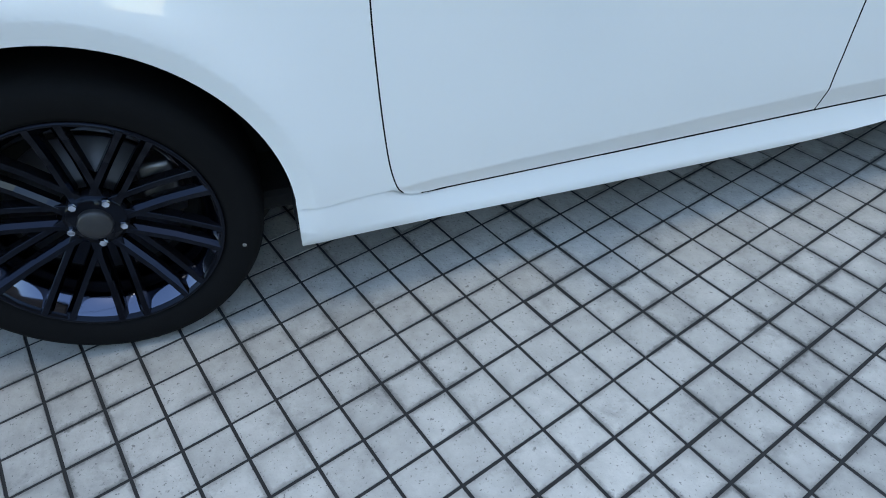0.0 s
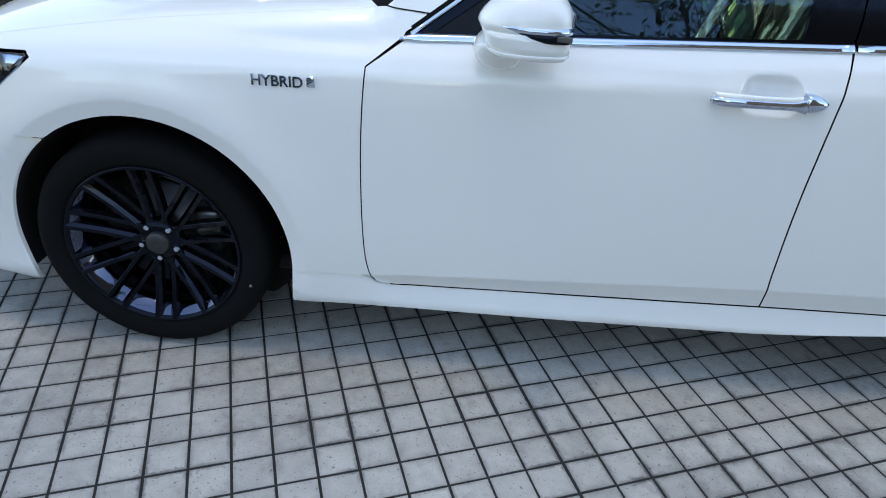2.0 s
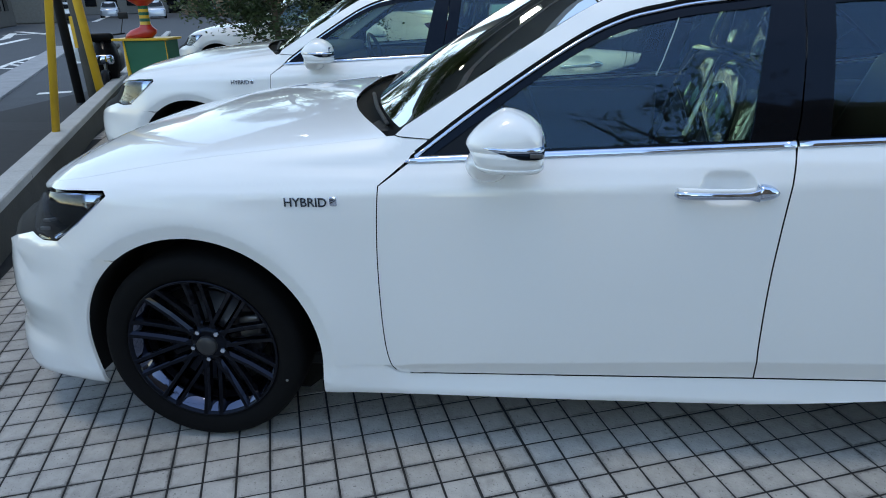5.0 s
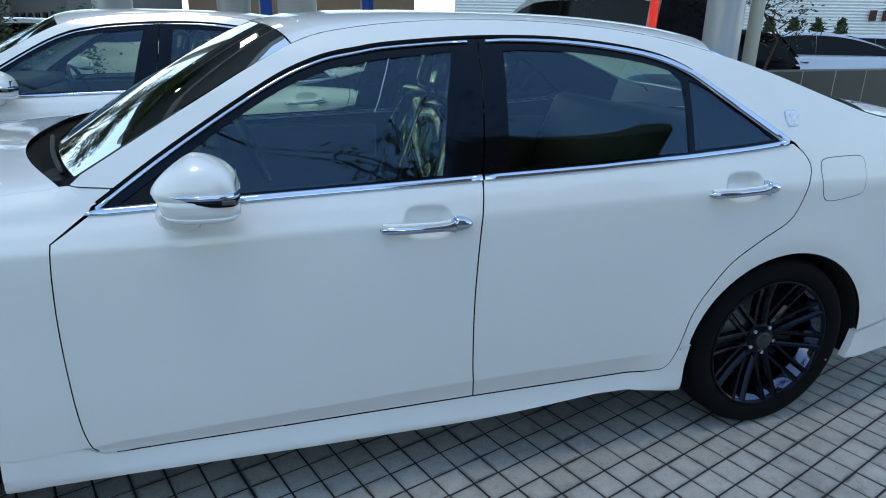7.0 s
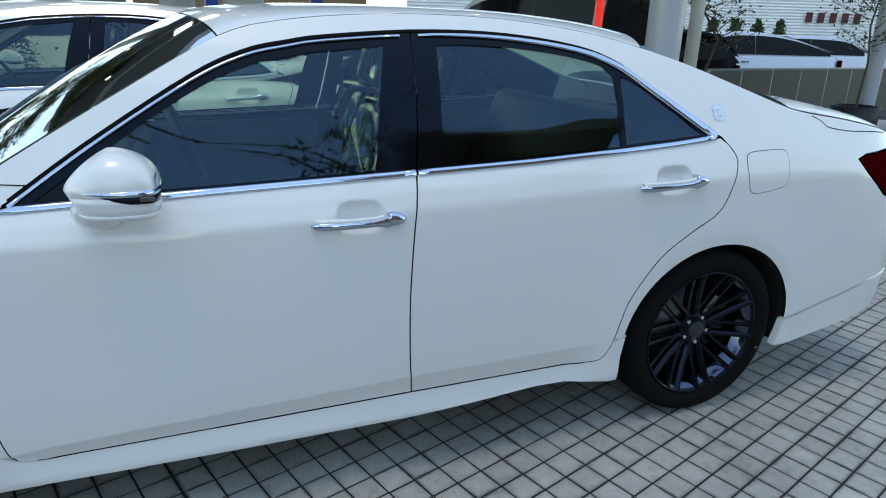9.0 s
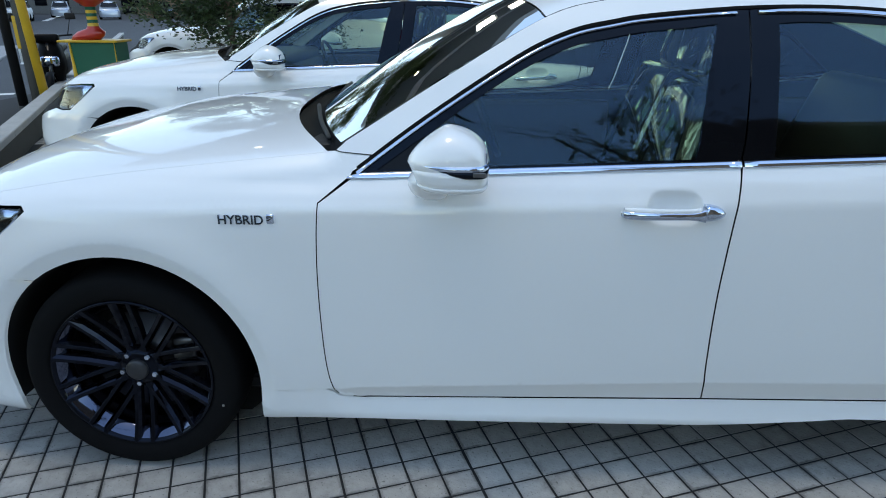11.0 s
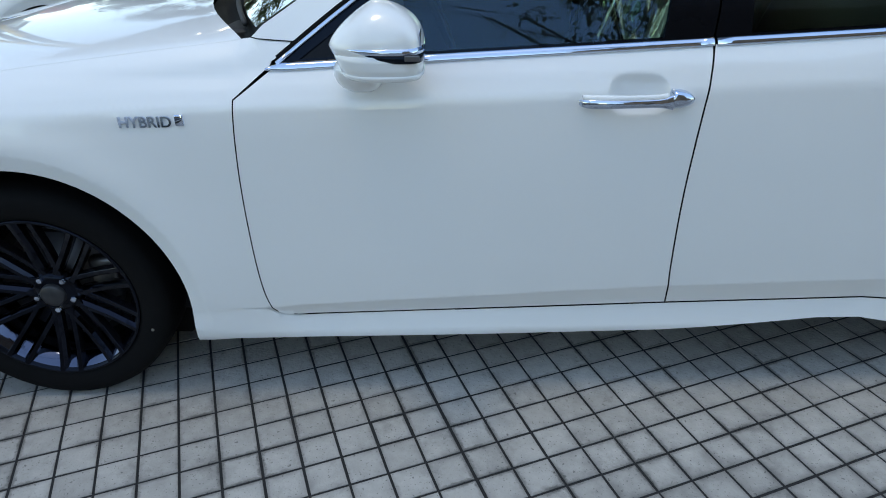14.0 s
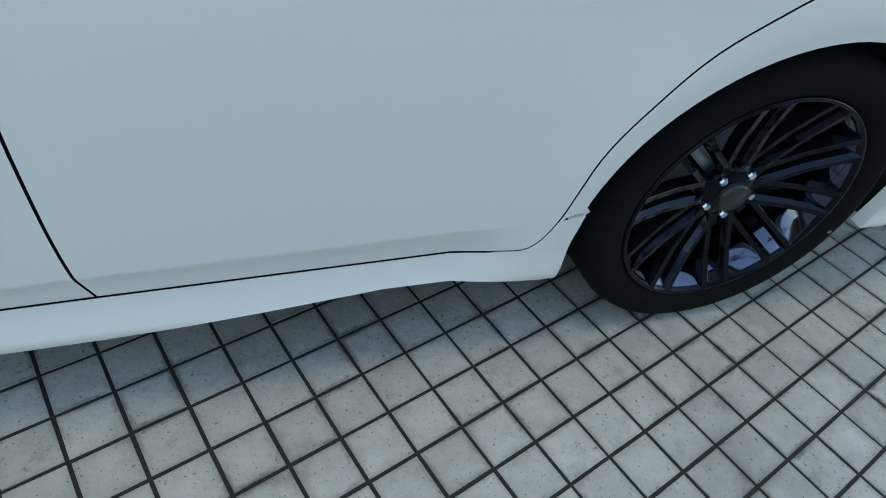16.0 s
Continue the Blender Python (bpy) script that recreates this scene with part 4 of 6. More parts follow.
def build_seat(car, x, y, back_h=0.60, width=0.50, rear=False):
    seat = empty("seat")
    seat.parent = car

    def cushion(name, size, at, ry, mat=LEATHER, bev=0.05):
        bm = box_bm(size, (0, 0, 0), bev, 4)
        for v in bm.verts:
            v.co.x += 0.03 * (v.co.y / (size[1] / 2)) ** 2 * (1 if size[2] > size[0] else 0)
        bmesh.ops.transform(bm, matrix=pose(*at, 0, ry, 0), verts=bm.verts)
        return part(name, bm, mat, seat, "", True)
    cushion("seat_base", (0.52, width, 0.16), (x, y, 0.50), -6)
    cushion("backrest", (0.15, width, back_h), (x + 0.33, y, 0.83), 20)
    cushion("headrest", (0.10, 0.27, 0.19), (x + 0.475, y, 1.225), 14, LEATHER, 0.04)
    for nm, size, at, ry, bev in (("back_cover", (0.175, width + 0.03, back_h + 0.03), (x + 0.33, y, 0.83), 20, 0.055), ("headrest_cover", (0.125, 0.295, 0.215), (x + 0.475, y, 1.225), 14, 0.045)):
        bm = box_bm(size, (0, 0, 0), bev, 4)
        bmesh.ops.transform(bm, matrix=pose(*at, 0, ry, 0), verts=bm.verts)
        c = part(nm, bm, VINYL, seat, "wrinkled clear plastic cover", True)
        c.visible_shadow = False
    v, f = merge(tube([(x + 0.43, y - 0.06, 1.06), (x + 0.46, y - 0.06, 1.18)], 0.007), tube([(x + 0.43, y + 0.06, 1.06), (x + 0.46, y + 0.06, 1.18)], 0.007))
    obj("headrest_posts", v, f, CHROME, seat)
    return seat


def roof_crown(x):
    """Rise of the roof over its side rails: least over the middle of the cabin."""
    u = (x - 1.222) / (2.58 - 1.222)
    return 0.047 - 0.030 * math.sin(math.pi * min(1.0, max(0.0, u))) ** 1.2


def build_sedan():
    car = empty("sedan")
    for s in (-1, 1):
        build_flank(car, s)
    # bonnet
    rows = [lipped(top_row(x, -0.190 * max(0, (x + 0.35) / 0.965) ** 1.5, float(np.interp(x, [-0.95, -0.5, -0.1, 0.62], [0.0, 0.055, 0.066, 0.036])), 2.6, bow=3.0)) for x in np.linspace(-0.74, 0.624, 48)]
    loft("bonnet", rows, PAINT, car)
    # nose
    nose = []
    for z in np.linspace(0.22, 0.74, 14):
        e = half_width(-0.905 + 0.6 * setback(z), z) * (1.0 if z < 0.62 else 0.55)
        nose.append([(-0.915 + 0.8 * setback(z) - 0.02 * (1 - (a / 1.0) ** 2), a * e, z) for a in np.linspace(-1, 1, 13)])
    loft("front_grille", nose, GLOSS_BLACK, car, flip=True)
    # windscreen
    ws = []
    e0, e1 = 0.770, half_width(1.22, 1.346)
    for k in range(15):
        t = k / 14
        row = []
        for j in range(25):
            a = -1 + 2 * j / 24
            xe = 0.665 + (1.220 - 0.665) * t
            e = half_width(xe, shoulder(xe)) - 0.003
            c, k2, q = 1 - a * a, t ** 2.5, abs(a)
            low = 0.003 + c * (0.018 + 0.035 * t) + 0.012 * math.sin(math.pi * t) * min(1.0, 3 * (1 - q))
            high = 0.047 * (1 - q ** 3.4) + 0.014 * (1 - q ** 15) - 0.003
            row.append((xe - c * (0.165 - 0.055 * t), a * e, shoulder(xe) + low * (1 - k2) + high * k2))
        ws.append(row)
    loft("windscreen", ws, SCREEN_GLASS, car, "raked windscreen glass")
    cowl = []
    for t, dz in ((0.0, 0.0), (0.3, -0.014), (0.7, -0.018), (1.0, 0.004)):
        row = []
        for j in range(25):
            a = -1 + 2 * j / 24
            c = 1 - a * a
            e = 0.790 - 0.012 * (1 - t)
            row.append((0.675 - (c * t + (1 - abs(a) ** 3) * (1 - t)) * (0.190 - 0.023 * t) - (1 - t) * 0.058, a * e, 1.000 + 0.030 * c + dz + 0.012 * t))
        cowl.append(row)
    loft("cowl", cowl, COWL_BLACK, car, "black plastic cowl panel")
    # wipers
    for y0, k in ((-0.70, 1), (-0.02, 0)):
        pts = [(0.615 - 0.10 * (1 - k), y0, 1.018 + 0.018 * (1 - k)), (0.545 - 0.05 * (1 - k), y0 + 0.22, 1.032 + 0.01 * (1 - k)), (0.49, y0 + 0.45, 1.046)]
        v, f = tube(spline(pts, 5), 0.007, 6)
        obj("wiper", v, f, BLACK_TRIM, car, True)
    # roof, rear screen, boot
    rows = []
    for k in range(34):
        t = k / 33
        xe = 1.222 + (2.58 - 1.222) * t
        rows.append(top_row(xe, -0.11 * (1 - t) + 0.10 * t, roof_crown(xe), 3.4))
    loft("roof", rows, PAINT, car)
    rows = [top_row(xe, 0.10 - 0.06 * (xe - 2.60) / 0.55, 0.046 - 0.041 * (xe - 2.585) / 0.575, 3.4, lim=0.955, zoff=-0.010 - 0.012 * (xe - 2.585) / 0.575) for xe in np.linspace(2.585, 3.16, 12)]
    loft("rear_screen", rows, PRIVACY, car)
    rows = [top_row(xe, 0.03, 0.038, 3.6, lim=0.99, zoff=0.003) for xe in np.linspace(3.165, 3.86, 18)]
    rows.append([(x + 0.02, y * 0.97, z - 0.06) for x, y, z in rows[-1]])
    rows.append([(x + 0.04, y * 0.97, 0.80) for x, y, z in rows[-1]])
    loft("boot_lid", rows, PAINT, car)
    tail = []
    for z in np.linspace(0.24, 0.82, 8):
        e = half_width(3.93, z)
        tail.append([(3.93 + 0.05 * (1 - a * a), a * e, z) for a in np.linspace(-1, 1, 13)])
    loft("rear_bumper", tail, PAINT, car)
    # floor pan and bulkheads
    bm = box_bm((3.9, 1.50, 0.05), (1.45, 0, 0.235), 0.01, 1)
    part("floor_pan", bm, DARK, car)
    bm = box_bm((0.30, 1.50, 0.30), (0.80, 0, 0.80), 0.08, 3)
    part("dashboard", bm, LEATHER, car, "", True)
    bm = box_bm((0.40, 1.42, 0.10), (0.72, 0, 0.955), 0.04, 3)
    part("dashboard_top", bm, LEATHER, car, "", True)
    bm = box_bm((0.5, 1.30, 0.04), (2.95, 0, 1.015), 0.01, 2)
    part("parcel_shelf", bm, LEATHER, car)
    bm = box_bm((0.04, 1.40, 0.8), (3.05, 0, 0.62), 0.01, 1)
    part("rear_bulkhead", bm, DARK, car)
    v, f = lathe([(0.172, -0.014), (0.186, 0.0), (0.172, 0.014), (0.160, 0.0), (0.172, -0.014)], 40, "x")
    m = pose(1.09, 0.37, 0.90, 0, -22, 0)
    obj("steering_wheel", [m @ Vector(p) for p in v], f, LEATHER, car, True)
    for x, y in ((1.38, -0.37), (1.46, 0.37)):
        build_seat(car, x, y)
    bm = box_bm((0.5, 1.30, 0.18), (2.28, 0, 0.48), 0.06, 3)
    part("rear_bench", bm, LEATHER, car, "", True)
    bm = box_bm((0.16, 1.30, 0.62), (0, 0, 0), 0.06, 3, pose(0, 0, 0, 0, 22, 0))
    bmesh.ops.translate(bm, vec=(2.62, 0, 0.80), verts=bm.verts)
    part("rear_backrest", bm, LEATHER, car, "", True)
    for s in (-1, 1):
        bm = box_bm((1.0, 0.06, 0.58), (1.22, s * 0.79, 0.64), 0.02, 2)
        part("door_trim", bm, TRIM_TAN, car, "dark brown door lining")
        bm = box_bm((0.9, 0.06, 0.58), (2.25, s * 0.79, 0.66), 0.02, 2)
        part("door_trim", bm, TRIM_TAN, car, "dark brown door lining")
    # roof lining
    rows = []
    for k in range(12):
        t = k / 11
        xe = 1.25 + 1.30 * t
        rows.append([(x, y * 0.96, z - 0.035) for x, y, z in top_row(xe, -0.08 * (1 - t) + 0.08 * t, roof_crown(xe) - 0.005, 3.4)])
    loft("headlining", rows, DARK, car, flip=True)
    # badges
    m = Matrix.Translation((0.402, -half_width(0.402, 0.835) - 0.002, 0.823)) @ Euler((radians(90), 0, 0)).to_matrix().to_4x4()
    text_part("badge_lettering", "HYBRID", 0.036, m, CHROME, car, "chrome badge lettering", 0.0025)
    bm = box_bm((0.021, 0.006, 0.027), (0.483, -half_width(0.483, 0.84) - 0.003, 0.838), 0.003, 2)
    part("badge_emblem", bm, CHROME, car, "plain chrome emblem", True)
    bz = 1.135
    plate = spline([(2.812, bz + 0.022), (2.835, bz + 0.025), (2.858, bz + 0.022), (2.860, bz), (2.855, bz - 0.022), (2.835, bz - 0.025), (2.815, bz - 0.022), (2.810, bz)], 4, True)
    badge = panel("pillar_badge", [tuple(p) for p in plate], CHROME, car, gap=0, offset=0.0022, depth=0.003, step=0.02, label="small square pillar badge")
    panel("badge_face", [tuple(p) for p in plate], PAINT, badge, gap=0.0035, offset=0.0032, depth=0.001, step=0.02)
    panel("badge_mark", [(2.828, bz - 0.012), (2.842, bz - 0.012), (2.839, bz), (2.846, bz + 0.012), (2.824, bz + 0.012), (2.831, bz)], CHROME, badge, gap=0, offset=0.0042, depth=0.001, step=0.02)
    return car


sedan = build_sedan()
tagged(sedan, "glossy white hybrid saloon with black alloy wheels", "car", "parked white saloons")
m2 = pose(-1.17, 2.50, 0.033)
second = copy_thing(sedan, m2)
tagged(second, "white hybrid saloon parked behind the first one", "car")

# ---- the ground ----
def quad_sheet(name, pts, mat, label=""):
    return tagged(obj(name, pts, [tuple(range(len(pts)))], mat, None, False), label, "", "", "structure")


quad_sheet("ground", [(-300, -300, -0.02), (300, -300, -0.02), (300, 300, -0.02), (-300, 300, -0.02)], ASPHALT, "dark grey asphalt ground reaching the horizon")

# the low wall in front of the cars
K0, KD = np.array((-1.79, 0.357)), np.array((-0.414, 0.910))
KD = KD / np.linalg.norm(KD)
KN = np.array((-KD[1], KD[0]))


def kerb_point(s, o):
    return K0 + KD * s + KN * o


PITCH_I, PITCH_J = 0.1007, 0.0972
TH = radians(19.27)
EI, EJ = np.array((math.cos(TH), math.sin(TH))) * PITCH_I, np.array((math.sin(TH), -math.cos(TH))) * PITCH_J
O0 = np.array((0.8811, -1.0174))


def rise(y):
    """The paving climbs a little towards the second row of cars and falls again behind it."""
    return 0.035 * float(np.interp(y, [0.95, 1.5, 4.3, 5.0], [0, 1, 1, 0]))


def tile_local(gap=0.0070, bev=0.0006, drop=0.010):
    v = []
    for cut, z in ((bev, 0), (0, -bev), (0, -drop)):
        a, b = PITCH_I / 2 - gap / 2 - cut, PITCH_J / 2 - gap / 2 - cut
        v += [(-a, -b, z), (a, -b, z), (a, b, z), (-a, b, z)]
    f = [(0, 1, 2, 3)]
    for i in range(4):
        j = (i + 1) % 4
        f.append((4 + i, 4 + j, j, i))
        f.append((8 + i, 8 + j, 4 + j, 4 + i))
    return v, f


gy = [-8, 0.95, 1.5, 4.3, 5.0, 12]
floor = obj("pavement", [(x, y, rise(y) - 0.0024) for y in gy for x in (-6, 14)], [(2 * k, 2 * k + 1, 2 * k + 3, 2 * k + 2) for k in range(len(gy) - 1)], GROUT, None, False)
tagged(floor, "pale grey square paving tiles with dark joints", "", "", "structure")
tv, tf = tile_local()
near_mesh = bpy.data.meshes.new("tile")
near_mesh.from_pydata(tv, [], tf)
near_mesh.materials.append(TILE)


def tile_uv(me):
    """Each tile's upper face spans the whole square; its sides count as edge."""
    per = [0, 0, 1, 0, 1, 1, 0, 1] + [0.0] * (2 * 32)
    layer = me.uv_layers.new(name="UVMap")
    layer.data.foreach_set("uv", np.tile(np.array(per, float), len(me.loops) // 36))


tile_uv(near_mesh)
rest_v, rest_f = [], []
rng = random.Random(5)
tr = Matrix.Rotation(TH, 3, "Z")
tvr = [tr @ Vector(p) for p in tv]
for i in range(-75, 140):
    for j in range(-110, 90):
        c = O0 + EI * (i + 0.5) + EJ * (j + 0.5)
        x, y = float(c[0]), float(c[1])
        if not (-5.9 < x < 13.9 and -6.4 < y < 9.5):
            continue
        if float(np.dot(c - K0, KN)) > -0.04:
            continue
        if i >= 2:
            x, y = x + 0.0020 * math.cos(TH), y + 0.0020 * math.sin(TH)
        dz = rng.uniform(-0.0012, 0.0006) + rise(y)
        if 0.55 < x < 2.95 and -1.62 < y < -0.78:
            ob = new("tile", near_mesh)
            ob.matrix_world = Matrix.Translation((x, y, dz)) @ Matrix.Rotation(TH + rng.uniform(-0.006, 0.006), 4, "Z") @ Matrix.Scale(0.95 if (i, j) == (0, 0) else rng.uniform(0.985, 1.006), 4)
            ob.parent = floor
        else:
            o = len(rest_v)
            rest_v += [(p.x + x, p.y + y, p.z + dz) for p in tvr]
            rest_f += [tuple(q + o for q in f) for f in tf]
field = obj("tile_field", rest_v, rest_f, TILE, floor, False)
tile_uv(field.data)
tagged(field, "", "", "", "stuff")

wall = empty("boundary_wall")
tagged(wall, "low dark concrete wall with pale coping along the paving", "wall", "", "structure")
kv = []
for a in (-6.0, 24.0):
    for o, z in ((0.0, -0.02), (0.0, 0.25), (0.14, 0.25), (0.14, -0.2)):
        p = kerb_point(a, o)
        kv.append((p[0], p[1], z))
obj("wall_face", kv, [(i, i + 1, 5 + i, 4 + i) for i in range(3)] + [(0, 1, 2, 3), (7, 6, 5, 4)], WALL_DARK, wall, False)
for k in range(34):
    kv = []
    for a in (-6 + k * 0.9, -6 + k * 0.9 + 0.893):
        for o, z in ((-0.012, 0.252), (-0.012, 0.304), (-0.004, 0.312), (0.144, 0.312), (0.152, 0.304), (0.152, 0.252)):
            p = kerb_point(a, o)
            kv.append((p[0], p[1], z))
    obj("coping_stone", kv, [(i, i + 1, 7 + i, 6 + i) for i in range(5)] + [(5, 0, 6, 11), (0, 1, 2, 3, 4, 5), (11, 10, 9, 8, 7, 6)], CONCRETE, wall, False)

# ---- surroundings: boundary, street ----
def spread(name, poly, z, mat, label):
    return quad_sheet(name, [(x, y, z) for x, y in poly], mat, label)


p0, p1 = kerb_point(-6, 0.17), kerb_point(40, 0.17)
spread("footway", [(p0[0], p0[1]), (p1[0], p1[1]), (-21.0, 31.6), (2.8, -11.2)], -0.012, ASPHALT, "dark asphalt footway beside the road")


def strip(name, a, b, width, z, h, mat, label, kind="structure", category=""):
    a, b = np.array(a, float), np.array(b, float)
    d = (b - a) / np.linalg.norm(b - a)
    n = np.array((-d[1], d[0])) * width / 2
    v = []
    for p in (a - n, b - n, b + n, a + n):
        v.append((p[0], p[1], z))
    for p in (a - n, b - n, b + n, a + n):
        v.append((p[0], p[1], z + h))
    f = [(4, 5, 6, 7), (0, 1, 5, 4), (1, 2, 6, 5), (2, 3, 7, 6), (3, 0, 4, 7)]
    return tagged(obj(name, v, f, mat, None, False), label, category, "", kind)


for k in range(22):
    a = np.array((-3.5, 0.26)) + np.array((-0.487, 0.874)) * (k * 1.0)
    b = a + np.array((-0.487, 0.874)) * 0.985
    strip("road_kerb", a, b, 0.62, -0.03, 0.055, KERB, "grey concrete road kerb stone")
for a, b, w in (
        ((-11.0, 12.2), (-11.8, 13.8), 0.14), ((-11.8, 13.8), (-13.1, 17.3), 0.16), ((-10.9, 12.1), (-10.15, 12.0), 0.13),
        ((-10.2, 12.05), (-10.95, 14.1), 0.14), ((-11.45, 13.1), (-10.6, 12.65), 0.14), ((-11.6, 13.7), (-10.7, 13.15), 0.14),
        ((-12.0, 14.6), (-11.2, 14.2), 0.16), ((-12.4, 15.6), (-11.6, 15.1), 0.18), ((-16.0, 16.6), (-19.9, 25.3), 0.32),
        ((-19.1, 21.2), (-21.2, 25.6), 0.32), ((-21.9, 22.9), (-21.3, 24.5), 0.4), ((-21.3, 25.8), (-24.8, 30.9), 0.35),
        ((-23.8, 28.9), (-22.6, 30.6), 0.4), ((-26.0, 32.9), (-21.7, 29.3), 0.45), ((-20.8, 23.6), (-19.2, 21.3), 0.35),
        ((-32.3, 50.2), (-45.5, 74.4), 0.45)):
    strip("road_marking", a, b, w, -0.019, 0.004, ROAD_WHITE, "worn white road marking line")
strip("footway_marking", (-6.75, 7.65), (-6.3, 7.87), 0.22, -0.011, 0.004, ROAD_WHITE, "worn white marking on the footway")
strip("road_marking", (-11.2, 8.75), (-8.9, 9.75), 0.55, -0.019, 0.004, ROAD_BLUE, "faded blue cycle lane marking")
strip("far_wall", (-30, 14), (-75, 95), 0.5, -0.02, 4.0, DARK_WALL, "dark wall along the far side of the road", "structure")


def post(name, a, b, r, mat, label, category, r2=None):
    v, f = tube([a, tuple((np.array(a) + np.array(b)) / 2), b], r, 20, 1 if r2 is None else r2 / r)
    root = empty(name)
    obj("shaft", v, f, mat, root, True)
    bm = bmesh.new()
    bmesh.ops.create_cone(bm, cap_ends=True, segments=20, radius1=r * 1.25, radius2=r * 1.05, depth=0.05)
    bmesh.ops.translate(bm, vec=(a[0], a[1], a[2] + 0.025), verts=bm.verts)
    part("base_collar", bm, mat, root)
    return tagged(root, label, category)


post("sign_pole", (-3.08, 2.80, -0.02), (-2.22, 2.80, 4.4), 0.033, YELLOW, "tall yellow painted steel pole behind the wall", "pole")
post("stay_guard", (-4.50, 5.90, -0.02), (-4.67, 5.90, 3.2), 0.055, YELLOW, "leaning yellow stay-wire guard", "pole")
up = post("utility_pole", (-4.98, 6.45, -0.02), (-4.98, 6.40, 9.0), 0.075, POLE_GREY, "grey weathered concrete utility pole with a yellow strip", "pole", 0.11)
bm = box_bm((0.05, 0.02, 0.42), (-5.030, 6.375, 1.0), 0.004, 1)
part("warning_strip", bm, YELLOW, up, "yellow and black warning strip")
post("utility_pole", (-5.17, 6.40, -0.02), (-5.27, 6.40, 7.0), 0.062, BLACK_TRIM, "dark slim pole beside the utility pole", "pole")
post("bollard", (-9.6, 13.2, -0.02), (-9.6, 13.2, 0.9), 0.09, WALL_WHITE, "white flexible road bollard", "bollard")


def build_stand():
    root = empty("display_stand")
    v, f = [], []
    a, b = (-4.22, 6.12), (-3.60, 6.36)
    cx, cy = -3.93, 6.36
    for z, k in ((0.0, 0.97), (0.88, 1.0)):
        for ux, uy in ((-0.315, -0.16), (0.315, -0.16), (0.315, 0.16), (-0.315, 0.16)):
            v.append((cx + ux * k, cy + uy * k, z))
    f = [(0, 1, 5, 4), (1, 2, 6, 5), (2, 3, 7, 6), (3, 0, 4, 7), (4, 5, 6, 7)]
    obj("box", v, f, GREEN, root, False, "green painted sides")
    bm = box_bm((0.80, 0.42, 0.03), (cx - 0.04, cy, 0.90), 0.006, 1)
    part("top_board", bm, YELLOW, root, "yellow top board")
    for ux in (-0.300, 0.300):
        v, f = tube([(cx + ux * 0.95, cy - 0.150, 0.0), (cx + ux, cy - 0.165, 0.88)], 0.045 if ux < 0 else 0.018, 6, 0.25)
        obj("corner_strip", v, f, YELLOW, root, True, "yellow corner strip")
    tagged(root, "green and yellow wooden display stand", "stand")
    # one turned shape: boots, striped legs and a round red body
    prof = [(0.0, 0.0), (0.155, 0.0), (0.165, 0.05), (0.145, 0.10), (0.095, 0.14), (0.075, 0.17)] + [(0.068, 0.17 + 0.04 * k) for k in range(1, 7)] + [(0.12, 0.44), (0.21, 0.50), (0.26, 0.60), (0.26, 0.72), (0.18, 0.84), (0.0, 0.90)]
    v, f = lathe(prof, 28, "z")
    v = [(cx + 0.02 + p[0] * (1.25 if p[2] < 0.13 else 1.0) - 0.9 * max(0.0, 0.14 - p[2]), cy - 0.08 + p[1] * 0.8, 0.917 + p[2]) for p in v]
    st = obj("statue", v, f, RED, None, True)
    st.data.materials.append(YELLOW)
    st.data.materials.append(GREEN)
    for q in st.data.polygons:
        h = q.center.z - 0.917
        if 0.17 < h < 0.41:
            q.material_index = 1 + int((h - 0.17) / 0.04) % 2
    tagged(st, "plain glossy red figure with striped legs on the stand", "statue")


build_stand()


